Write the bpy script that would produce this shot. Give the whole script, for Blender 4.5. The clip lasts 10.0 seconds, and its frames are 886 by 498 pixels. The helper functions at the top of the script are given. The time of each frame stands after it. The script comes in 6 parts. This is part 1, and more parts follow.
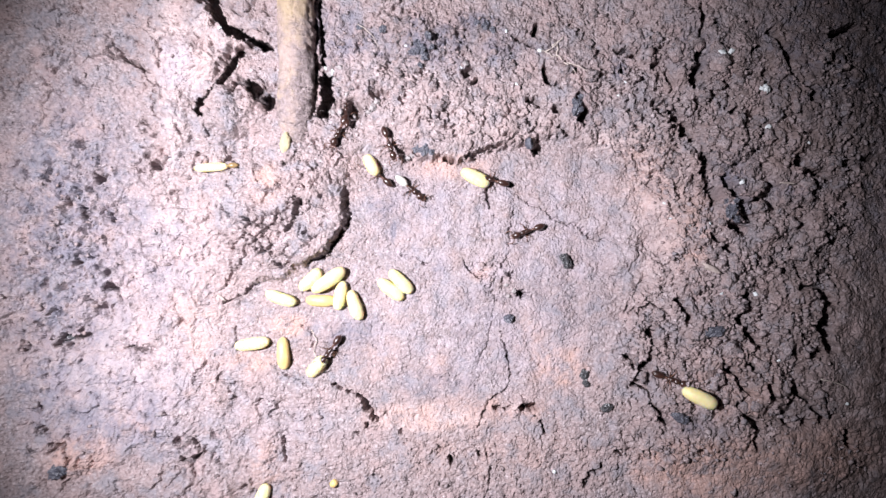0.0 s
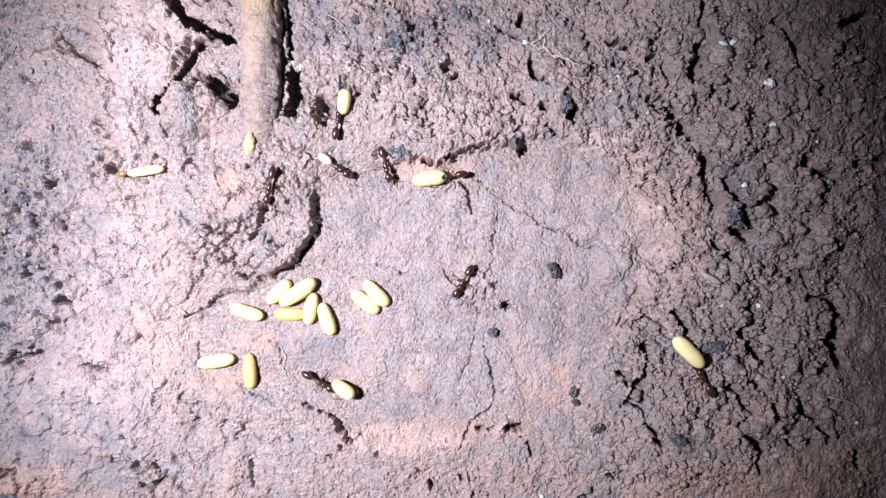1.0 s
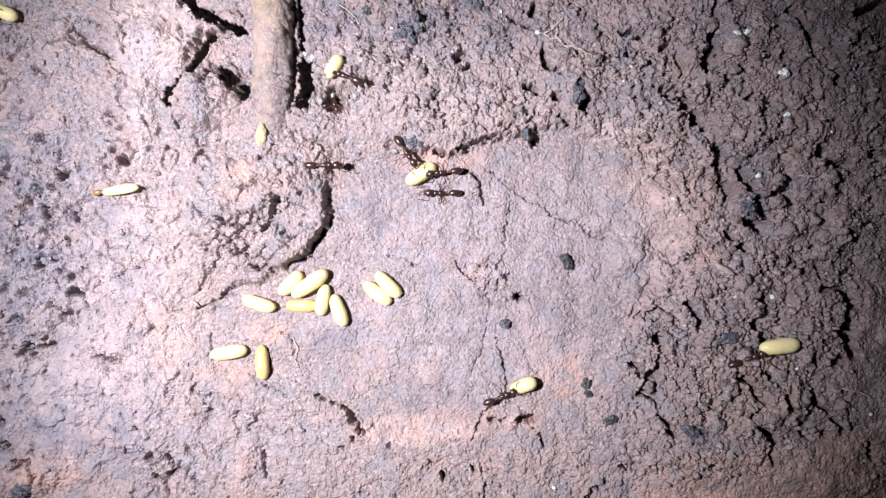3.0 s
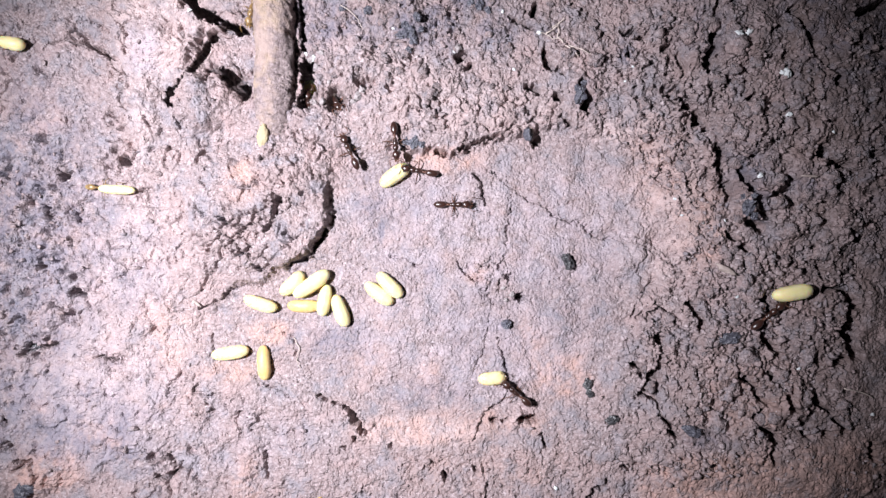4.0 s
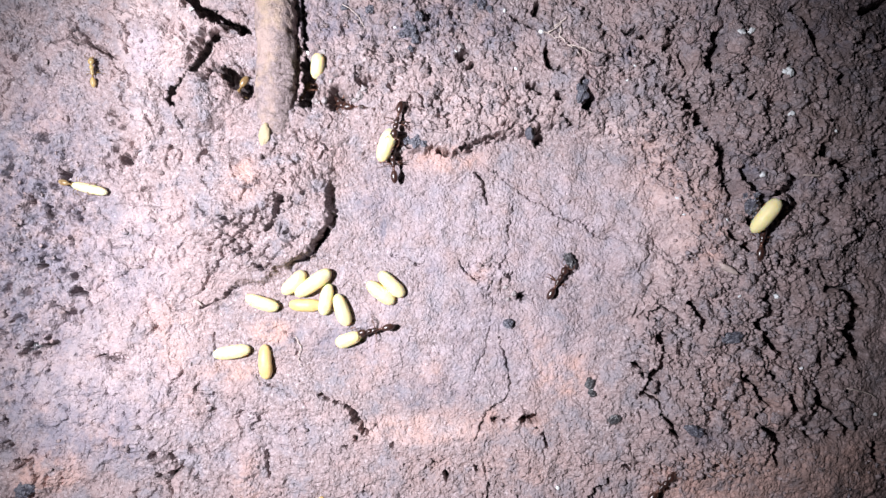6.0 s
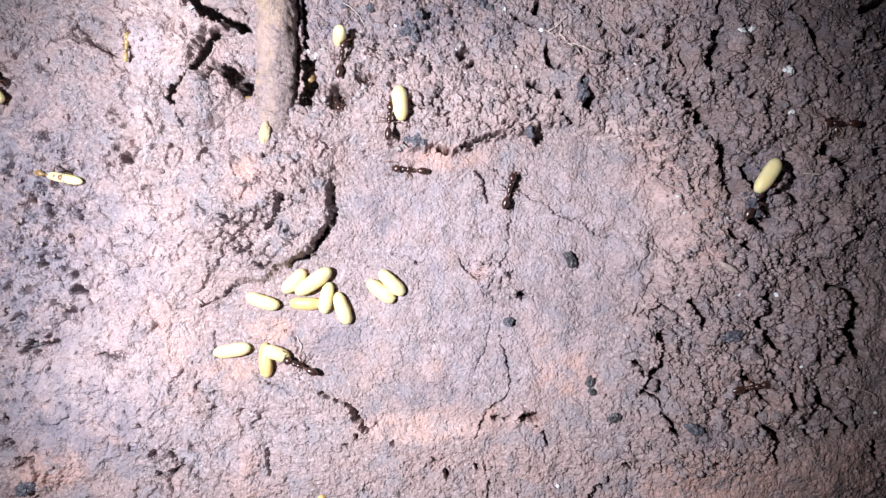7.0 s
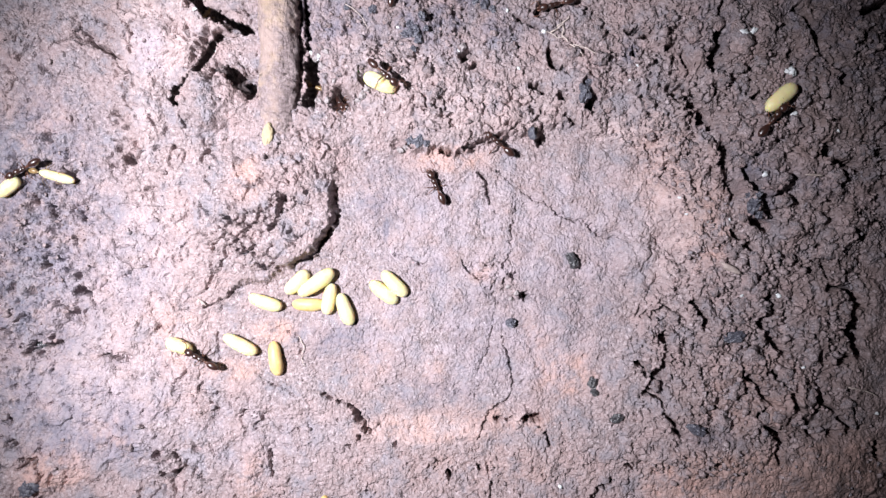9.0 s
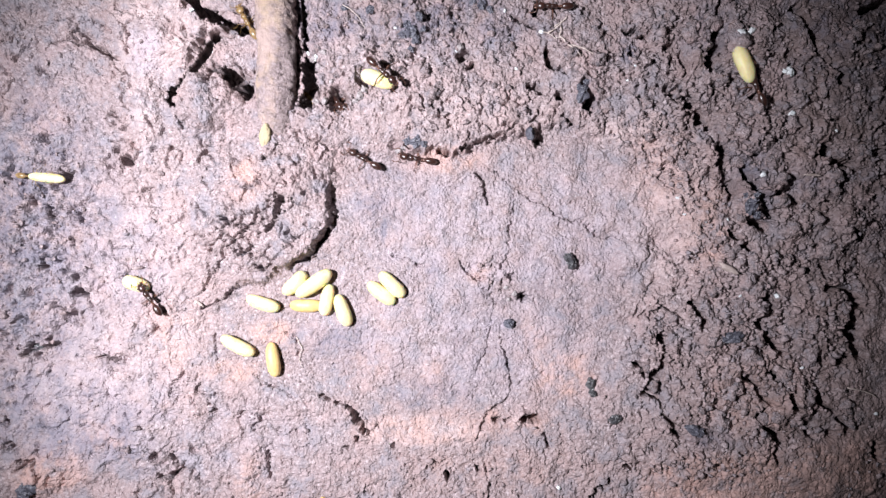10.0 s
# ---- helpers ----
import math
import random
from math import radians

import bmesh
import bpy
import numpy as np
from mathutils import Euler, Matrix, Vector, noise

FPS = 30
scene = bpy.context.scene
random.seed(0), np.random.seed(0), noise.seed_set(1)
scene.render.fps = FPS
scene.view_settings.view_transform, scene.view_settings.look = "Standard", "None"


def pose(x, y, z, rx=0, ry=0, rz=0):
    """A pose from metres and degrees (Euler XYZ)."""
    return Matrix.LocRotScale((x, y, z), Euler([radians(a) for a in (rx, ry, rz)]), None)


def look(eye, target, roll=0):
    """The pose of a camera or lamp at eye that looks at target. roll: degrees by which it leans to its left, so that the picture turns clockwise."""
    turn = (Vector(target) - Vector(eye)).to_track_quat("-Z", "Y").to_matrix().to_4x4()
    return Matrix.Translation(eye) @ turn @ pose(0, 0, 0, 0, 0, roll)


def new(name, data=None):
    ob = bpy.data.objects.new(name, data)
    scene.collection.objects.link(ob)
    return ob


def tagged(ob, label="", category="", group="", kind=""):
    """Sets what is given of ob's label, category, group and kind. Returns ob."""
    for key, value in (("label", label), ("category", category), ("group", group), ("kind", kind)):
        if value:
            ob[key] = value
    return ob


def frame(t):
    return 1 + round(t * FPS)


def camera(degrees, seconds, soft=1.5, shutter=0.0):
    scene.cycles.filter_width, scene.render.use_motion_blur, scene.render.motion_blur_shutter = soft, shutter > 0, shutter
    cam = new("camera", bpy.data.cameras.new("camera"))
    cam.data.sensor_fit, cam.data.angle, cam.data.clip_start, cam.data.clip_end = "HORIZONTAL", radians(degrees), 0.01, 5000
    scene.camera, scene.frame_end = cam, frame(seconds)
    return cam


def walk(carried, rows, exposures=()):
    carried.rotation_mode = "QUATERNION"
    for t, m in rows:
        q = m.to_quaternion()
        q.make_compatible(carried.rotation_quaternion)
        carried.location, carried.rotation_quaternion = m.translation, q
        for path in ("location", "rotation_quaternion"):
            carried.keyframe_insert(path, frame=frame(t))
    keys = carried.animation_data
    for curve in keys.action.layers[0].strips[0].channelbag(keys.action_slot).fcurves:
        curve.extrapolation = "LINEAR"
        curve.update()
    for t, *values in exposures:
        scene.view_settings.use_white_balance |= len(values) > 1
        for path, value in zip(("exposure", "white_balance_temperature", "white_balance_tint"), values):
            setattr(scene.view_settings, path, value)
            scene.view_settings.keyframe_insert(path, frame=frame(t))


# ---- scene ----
PATH = [
    (0, -0.001286, -0.001932, 0.064946, 1.549, -0.407, 0.343),
    (0.5, 0.000602, -0.000807, 0.061210, 1.005, -0.375, 0.158),
    (1, 0.000624, -0.000075, 0.060243, 0.650, -0.415, 0.115),
    (1.5, 0.000332, 0.000026, 0.060226, 0.434, -0.368, 0.103),
    (2, 0.000108, -0.000396, 0.060100, 0.576, -0.279, 0.078),
    (2.5, 0.000024, -0.000411, 0.060112, 0.386, -0.114, 0.069),
    (4, -0.000158, -0.000249, 0.060123, 0.111, -0.022, 0.031),
    (4.5, 0.000010, -0.000307, 0.059982, 0.246, 0.010, 0.012),
    (5, 0.000000, -0.000000, 0.060000, 0.000, 0.000, -0.000),
    (5.5, -0.000165, -0.000286, 0.060039, 0.257, 0.062, 0.031),
    (7, -0.000248, -0.000521, 0.060068, 0.172, 0.068, 0.079),
    (7.5, -0.000272, -0.000367, 0.060070, 0.168, 0.047, 0.089),
    (8, -0.000351, -0.000369, 0.060064, 0.171, 0.047, 0.080),
    (8.5, -0.000461, -0.000424, 0.060162, 0.152, 0.051, 0.079),
    (9, -0.000476, -0.000340, 0.060180, 0.091, 0.061, 0.054),
    (9.5, -0.000290, -0.000262, 0.060098, 0.132, 0.111, 0.019),
    (10, -0.000283, -0.000381, 0.060080, 0.191, 0.061, -0.037),
]
cam = camera(66, 10.0, soft=1.4, shutter=0.35)
walk(cam, [(t, pose(*spot_and_turn)) for t, *spot_and_turn in PATH], [(0, 0.12), (0.5, 0.06), (1, 0), (10, 0)])

# ---------------- light: a torch held beside the lens, in the dark ----------------
world = bpy.data.worlds.new("night")
scene.world = world
world.use_nodes = True
world.node_tree.nodes["Background"].inputs[0].default_value = (0.55, 0.6, 0.75, 1)
world.node_tree.nodes["Background"].inputs[1].default_value = 0.002
TORCH = (-0.046, 0.005, 0.082)
torch_data = bpy.data.lights.new("torch_light", "SPOT")
torch_data.energy, torch_data.color = 0.98, (0.945, 0.935, 1.02)
torch_data.shadow_soft_size = 0.0018
torch_data.spot_size, torch_data.spot_blend = radians(58), 1.0
torch = new("torch_light", torch_data)
torch.matrix_world = look(TORCH, (-0.0104, -0.0004, 0))
scene.view_settings.exposure = 0.0

# ---------------- numbers: millimetres on the plan, z up ----------------
MM = 0.001
EYE = 60.0


def smooth(a, b, v):
    t = np.clip((v - a) / (b - a), 0, 1)
    return t * t * (3 - 2 * t)


def lattice(i, j, seed):
    """A number from 0 to 1 for each point of a grid, always the same."""
    h = i.astype(np.int32).view(np.uint32) * np.uint32(374761393) + j.astype(np.int32).view(np.uint32) * np.uint32(668265263) + np.uint32(seed * 974634777 % 4294967296)
    h = (h ^ (h >> np.uint32(13))) * np.uint32(1274126177)
    h = (h ^ (h >> np.uint32(16))) * np.uint32(2246822519)
    return ((h ^ (h >> np.uint32(15))) & np.uint32(0xFFFFFF)).astype(np.float32) * np.float32(1 / 16777216)


def ripple(x, y, size, seed):
    """Gradient noise of about -1 to 1 with lumps of the given size."""
    x, y = x / size, y / size
    i, j = np.floor(x), np.floor(y)
    fx, fy = x - i, y - j
    u, v = fx * fx * fx * (fx * (fx * 6 - 15) + 10), fy * fy * fy * (fy * (fy * 6 - 15) + 10)

    def corner(a, b):
        w = lattice(i + a, j + b, seed) * np.float32(2 * np.pi)
        return np.cos(w) * (fx - a) + np.sin(w) * (fy - b)
    low = corner(0, 0) * (1 - u) + corner(1, 0) * u
    high = corner(0, 1) * (1 - u) + corner(1, 1) * u
    return (low * (1 - v) + high * v) * 1.5


def cells(x, y, size, seed):
    """Distance to the nearest cell border (0 in the joint), the cell's own number, the distance and the way from its middle."""
    x, y = x / size, y / size
    i, j = np.floor(x), np.floor(y)
    f1, f2, own = np.full_like(x, 9.0), np.full_like(x, 9.0), np.zeros_like(x)
    ox, oy = np.zeros_like(x), np.zeros_like(x)
    for a in (-1, 0, 1):
        for b in (-1, 0, 1):
            key = lattice(i + a, j + b, seed)
            dx, dy = x - (i + a + key), y - (j + b + (key * np.float32(977.0)) % 1)
            d = np.sqrt(dx * dx + dy * dy)
            near = d < f1
            f2 = np.where(near, f1, np.minimum(f2, d))
            own, ox, oy, f1 = np.where(near, key, own), np.where(near, dx, ox), np.where(near, dy, oy), np.where(near, d, f1)
    return f2 - f1, (own * 331.0) % 1.0, f1, ox, oy


def spot(x, y, centre, rx, ry=None, turn=0):
    """A soft-edged patch, 1 in its middle."""
    c, s = math.cos(radians(turn)), math.sin(radians(turn))
    dx, dy = x - centre[0], y - centre[1]
    r = ((dx * c + dy * s) / rx) ** 2 + ((dy * c - dx * s) / (ry or rx)) ** 2
    return np.exp(-r * r)


def to_line(x, y, line, closed=False):
    best = np.full_like(x, 1e6)
    pairs = list(zip(line, line[1:] + (line[:1] if closed else [])))
    for (ax, ay), (bx, by) in pairs:
        ex, ey = bx - ax, by - ay
        k = np.clip(((x - ax) * ex + (y - ay) * ey) / (ex * ex + ey * ey + 1e-9), 0, 1)
        best = np.minimum(best, (x - ax - k * ex) ** 2 + (y - ay - k * ey) ** 2)
    return np.sqrt(best)


def inside(x, y, line):
    odd = np.zeros(x.shape, bool)
    for (ax, ay), (bx, by) in zip(line, line[1:] + line[:1]):
        if ay != by:
            odd ^= ((ay > y) != (by > y)) & (x < (bx - ax) * (y - ay) / (by - ay) + ax)
    return odd


# The hollow that a lifted stone has left, with its rim
HOLLOW = [(-9.8, 7.05), (-7.2, 8.3), (-4.2, 8.45), (-1.95, 8.15), (0.55, 8.25), (2.55, 8.95), (4.8, 9.75), (7.8, 10.15), (11.3, 10.65),
          (15.05, 9.3), (18.3, 6.55), (20.05, 3.3), (20.3, 0.55), (18.8, -1.95), (17.55, -4.95), (16.2, -7.95), (14.55, -10.95), (11.8, -13.55),
          (8.05, -15.05), (3.8, -15.45), (-1.2, -16.7), (-4.7, -16.7), (-7.6, -15.55), (-9.2, -13.7), (-12.2, -12.45), (-15.7, -12.15), (-19.95, -10.7),
          (-21.95, -7.95), (-21.7, -5.95), (-18.2, -3.75), (-14.7, -2.25), (-12.4, -1.05), (-10.9, 0.8), (-10.2, 2.55), (-10.1, 4.8)]

# The crust that juts out over a dark gap, left of the root
TONGUE = [(-29.7, 28.05), (-24.1, 28.05), (-23.4, 24.05), (-22.9, 21.95), (-22.2, 21.05), (-21.1, 20.55), (-20, 20.05), (-19.2, 19.35), (-19.5, 18.65), (-20.9, 18.25), (-21.7, 16.95), (-22.5, 15.85), (-23.3, 15.15), (-24.3, 14.35), (-24.65, 12.65), (-25, 10.55), (-29.7, 9.55)]

# Cracks and gaps: course, half width, depth
CRACKS = [
    ([(2.5, 6.45), (3.15, 5.95), (3.25, 5.05)], 0.2, 0.5),
    ([(3.4, 4.8), (3.65, 3.85)], 0.15, 0.4),
    ([(4.2, 6.65), (6.05, 5.05), (7.4, 4.15), (8.9, 3.55), (9.6, 2.75), (10.8, 2.3)], 0.11, 0.35),
    ([(10.8, 2.3), (11.7, 2.25), (12.8, 1.45), (13.8, 0.8), (14.8, 0.9), (17.3, 0.8)], 0.11, 0.35),
    ([(5.95, 3.45), (5.45, 1.55), (5.6, -0.35), (4.8, -1.45)], 0.11, 0.3),
    ([(-4.8, -0.75), (-3.5, -0.95), (-2.5, -1.65)], 0.1, 0.35),
    ([(1.1, -1.25), (1.9, -2.35), (2.7, -2.95)], 0.1, 0.4),
    ([(4.2, -4.45), (3.9, -5.95), (3.65, -7.95), (3.4, -9.45), (2.7, -10.55)], 0.08, 0.2),
    ([(4.7, -7.95), (5, -9.2), (5.5, -10.7), (5.7, -12.45), (5.1, -13.65), (3.6, -14.45), (3.1, -15.55), (2.6, -16.95)], 0.13, 0.4),
    ([(3.45, -19.35), (3.3, -20.05), (3.7, -20.75), (3.75, -22.2)], 0.09, 0.5),
    ([(-6.45, -12.45), (-4.2, -11.3), (-2.95, -11.35), (-1.6, -12.05), (0.8, -13.05)], 0.06, 0.15),
    ([(18.4, -2.95), (17.3, -4.45), (16.6, -6.05)], 0.13, 0.4),
    ([(18.3, -0.35), (19.8, -1.35), (21.05, -1.95)], 0.1, 0.3),
    ([(18.3, 7.05), (19.2, 5.55), (20.8, 4.55), (21.55, 3.05)], 0.12, 0.4),
    ([(-14.85, 4.45), (-15.1, 2.65), (-15.8, 1.45)], 0.2, 1.6),
    ([(-21.1, -0.25), (-19.95, 0.8), (-19.8, 1.95)], 0.1, 1.1),
    ([(-18.95, 0.55), (-17.95, 1.65), (-19.2, 2.3), (-20.2, 2.65)], 0.09, 1.0),
    ([(-17.7, 1.8), (-16.7, 0.8), (-17.2, 0.05)], 0.09, 1.0),
    ([(-21.45, -3.7), (-20.6, -2.45), (-19.9, -1.05), (-19.8, 0.05)], 0.09, 0.8),
    ([(-23.7, -1.45), (-23.6, 0.05), (-22.45, 1.05), (-21.45, 1.05)], 0.08, 0.5),
    ([(-21.7, -5.45), (-19.95, -4.7), (-18.2, -3.45)], 0.11, 0.8),
    ([(-13.6, -1.35), (-12.2, -1.05), (-10.9, 0.65), (-10.5, 1.5)], 0.2, 0.8),
    ([(-14.2, -7.55), (-13.2, -8.25), (-13.1, -9.45)], 0.12, 0.4),
    ([(-16.7, -11.95), (-14.7, -12.45), (-13.4, -13.25)], 0.12, 0.4),
    ([(-20.6, -7.55), (-20.2, -9.95)], 0.12, 0.4),
    ([(-11.2, -13.0), (-10.4, -13.45)], 0.16, 0.9),
    ([(-9.9, -13.6), (-8.8, -14.1)], 0.12, 0.8),
    ([(-8.8, -14.1), (-8.3, -14.5), (-7.75, -15.2), (-7.4, -15.8), (-6.95, -16.4)], 0.3, 1.7),
    ([(-8.3, -14.7), (-7.9, -15.5)], 0.25, 1.0),
    ([(-8.0, -16.8), (-7.8, -17.2)], 0.2, 0.9),
    ([(4.2, -15.15), (5.4, -15.25)], 0.2, 0.8),
    ([(6.9, -15.2), (8, -15.15)], 0.36, 1.5),
    ([(-0.05, -19.9), (0.1, -20.45)], 0.2, 1.2),
    ([(2.7, -19.45), (2.9, -19.75)], 0.2, 0.8),
    ([(8.55, -16.45), (8.9, -17.7)], 0.14, 0.7),
    ([(24.2, 23.05), (24, 19.55), (23.4, 17.05), (23.6, 15.8)], 0.42, 2.6),
    ([(15.8, 18.95), (16.8, 19.3), (17.55, 18.55)], 0.24, 1.0),
    ([(16.3, 17.3), (16.4, 16.8)], 0.24, 1.4),
    ([(19.05, 17.3), (19.8, 17.8)], 0.22, 1.2),
    ([(20.7, 16.8), (20.95, 15.05)], 0.24, 1.5),
    ([(19.9, 13.65), (20.3, 14.3)], 0.46, 2.2),
    ([(21.05, 13.3), (21.9, 12.3)], 0.36, 2.2),
    ([(22.6, 11.8), (23.05, 10.3), (24.2, 8.95), (24.1, 6.8)], 0.5, 2.8),
    ([(23.7, 14.05), (23.5, 13.3)], 0.2, 1.2),
    ([(24.3, 15.55), (25.8, 15.8)], 0.4, 2.0),
    ([(26.4, 13.55), (27.4, 13.05)], 0.2, 1.0),
    ([(26.05, 6.8), (27.3, 5.05), (28.3, 2.75)], 0.46, 3.0),
    ([(24.2, 6.55), (25, 5.3), (25.2, 4.3)], 0.28, 1.6),
    ([(26.7, 2.3), (28.05, 1.65)], 0.44, 2.4),
    ([(25.3, 1.05), (26.05, 0.05), (26.9, -0.35)], 0.3, 1.8),
    ([(26.05, -2.85), (27.05, -3.85), (28.3, -4.7), (28.5, -5.7)], 0.38, 2.2),
    ([(27.7, -6.7), (28.05, -7.7), (28.8, -8.7), (29.8, -9.45)], 0.3, 2.0),
    ([(33.7, -3.45), (34.8, -3.7), (36.55, -4.95)], 0.36, 2.0),
    ([(35.8, -5.7), (35.7, -7.45), (36.3, -9.2)], 0.6, 3.2),
    ([(34.7, -9.95), (35.3, -10.2)], 0.35, 2.0),
    ([(30.55, 21.05), (31.4, 20.3), (32.4, 19.05), (32.7, 17.55)], 0.4, 2.2),
    ([(36.55, 20.8), (38.8, 21.55)], 0.4, 2.2),
    ([(33.3, 8.95), (34.1, 7.65), (35.8, 7.05)], 0.45, 2.4),
    ([(33.55, 16.3), (34.8, 15.05), (35.3, 13.55)], 0.25, 1.4),
    ([(32.8, -0.2), (33.3, -2.45)], 0.3, 1.6),
    ([(28.9, -11.35), (30.4, -12.45), (30.7, -14.35)], 0.32, 2.2),
    ([(19.1, -7.95), (19.1, -9.95), (18.4, -11.55), (17.7, -12.85)], 0.42, 2.4),
    ([(16.05, -8.55), (16.7, -6.7), (17.8, -5.2)], 0.12, 0.5),
    ([(17.8, -6.05), (18.4, -5.75), (19.05, -5.35)], 0.18, 0.8),
    ([(19.95, -6.2), (20.2, -6.7)], 0.38, 2.0),
    ([(21.4, -5.2), (22.4, -6.05), (22.55, -6.95)], 0.34, 1.8),
    ([(16.4, -9.95), (17.3, -10.7), (17.55, -11.45)], 0.22, 1.2),
    ([(17.8, -12.95), (18.9, -13.55), (18.8, -14.85), (19.9, -15.55), (19.8, -16.35)], 0.2, 1.2),
    ([(20.1, -16.45), (20.6, -16.85)], 0.3, 1.3),
    ([(27.3, -14.7), (28.4, -16.2), (29.3, -17.2)], 0.34, 1.8),
    ([(25.8, -10.95), (27.3, -12.2), (28.4, -13.95)], 0.24, 1.3),
    ([(29.1, -17.95), (29.35, -19.2)], 0.28, 1.5),
    ([(32.55, -13.2), (33.8, -14.7)], 0.25, 1.3),
    ([(34.55, -15.2), (35.4, -15.95)], 0.3, 1.3),
    ([(37.55, -17.45), (38.05, -18.7)], 0.3, 1.3),
    ([(14.1, -20.75), (13.4, -21.25), (12.8, -22.2)], 0.22, 1.3),
    ([(15.8, -19.2), (16.1, -19.55)], 0.3, 1.4),
    ([(12.3, 14.55), (12.8, 13.05), (12.7, 12.3)], 0.42, 2.4),
    ([(10.3, 11.8), (11.1, 10.95)], 0.2, 1.0),
    ([(7.4, 14.3), (8.2, 13.85)], 0.36, 1.8),
    ([(10, 13.3), (10.3, 13.05)], 0.42, 2.0),
    ([(8.9, 17.45), (9.1, 16.05), (10.3, 15.55)], 0.24, 1.5),
    ([(7.8, 20.55), (8.05, 21.55)], 0.3, 1.4),
    ([(5.8, 20.3), (7.55, 19.55)], 0.2, 1.2),
    ([(-3.8, 8.95), (-3.1, 8.65)], 0.2, 0.9),
    ([(-0.7, 8.45), (0.1, 8.25)], 0.26, 1.1),
    ([(1.4, 8.65), (2.2, 8.95)], 0.2, 0.9),
    ([(2.6, 9.15), (3.6, 9.65)], 0.24, 1.1),
    ([(3.9, 9.75), (4.8, 9.9)], 0.22, 1.0),
    ([(1.2, 16.65), (1.7, 17.05)], 0.34, 1.8),
    ([(1.8, 15.8), (2.3, 16.15)], 0.2, 1.2),
    ([(-19, 18.75), (-18.1, 18.85)], 0.3, 2.0),
    ([(-20.9, 15.65), (-19.9, 15.6), (-19.2, 15.15)], 0.16, 1.4),
    ([(-18.2, 14.15), (-17.6, 13.45)], 0.3, 3.0),
    ([(-23.8, 11.55), (-23.3, 10.55)], 0.18, 1.0),
    ([(-26.6, 11.55), (-26.2, 10.8)], 0.14, 0.6),
    ([(-37.4, -9.55), (-36.2, -9.05), (-34.6, -8.55)], 0.2, 0.8),
    ([(-30.7, -9.8), (-29.95, -9.55), (-29.1, -10.1)], 0.18, 0.8),
    ([(-33.2, 0.8), (-32.8, -0.35)], 0.16, 0.7),
    ([(-33.8, -1.95), (-33.2, -2.7)], 0.16, 0.7),
    ([(-29.7, 19.05), (-30.8, 19.95), (-32.2, 20.05), (-33.1, 18.95), (-32.45, 18.05)], 0.13, 0.7),
    ([(-32.9, 18.95), (-33.2, 18.35), (-32.5, 17.75), (-31.9, 18.25), (-31.3, 17.65), (-30.6, 17.75), (-30.2, 17.15), (-29.7, 16.75)], 0.15, 0.9),
    ([(-30.3, 11.35), (-29.5, 11.85), (-28.6, 10.95)], 0.12, 0.7),
    ([(-29.7, 9.45), (-28.1, 9.35), (-27.3, 8.45), (-27.9, 7.25)], 0.12, 0.7),
    ([(-30.4, 10.15), (-30.1, 9.55)], 0.12, 0.7),
    ([(-35.9, 5.55), (-35.2, 4.8)], 0.14, 0.7),
    ([(-33.3, 3.55), (-33.1, 2.45)], 0.14, 0.7),
    ([(-32.4, 3.05), (-32.3, 2.25)], 0.14, 0.7),
    ([(-35.2, 3.8), (-34.3, 3.15)], 0.12, 0.6),
    ([(-35.7, -1.2), (-34.9, -0.7)], 0.14, 0.7),
    ([(-34.1, -5.2), (-33.6, -5.55)], 0.16, 0.7),
    ([(-37.7, -6.2), (-38.1, -6.7)], 0.16, 0.7),
    ([(-24.2, 19.05), (-23.3, 18.3)], 0.08, 0.4),
    ([(-21.45, 13.8), (-20.8, 13.05), (-20.6, 12.3)], 0.08, 0.5),
    ([(-26.95, -14.45), (-27.2, -15.05)], 0.12, 0.4),
    ([(-18.95, 7.05), (-18.6, 6.15)], 0.1, 0.7),
    ([(-21.95, 3.55), (-21.2, 2.8)], 0.1, 0.7),
    ([(-21.7, 6.05), (-21.1, 5.05)], 0.08, 0.5),
    ([(-18.3, -0.7), (-17.7, -0.25), (-17.2, -0.75)], 0.09, 0.8),
    ([(-19.45, 0.05), (-18.8, -0.25)], 0.1, 0.9),
    ([(-17.2, -1.45), (-16.2, -2.05), (-15.7, -1.65)], 0.1, 0.7),
    ([(-14.2, 7.05), (-14.6, 6.15), (-14.2, 5.3)], 0.09, 0.7),
    ([(-13.2, 5.55), (-12.6, 4.8)], 0.09, 0.7),
    ([(-28.7, 19.8), (-27.9, 18.55), (-28.45, 17.3)], 0.15, 0.6),
    ([(-31.2, 17.65), (-29.45, 16.8)], 0.16, 0.7),
    ([(-24.2, -18.45), (-23.7, -19.85), (-22.95, -18.95)], 0.2, 0.8),
    ([(-24.45, -20.45), (-24.2, -21.7)], 0.18, 0.8),
    ([(-38.2, -19.7), (-36.8, -18.95), (-36.3, -20.95)], 0.25, 0.8),
    ([(-15.8, -17.95), (-15.6, -20.45)], 0.16, 0.7),
]

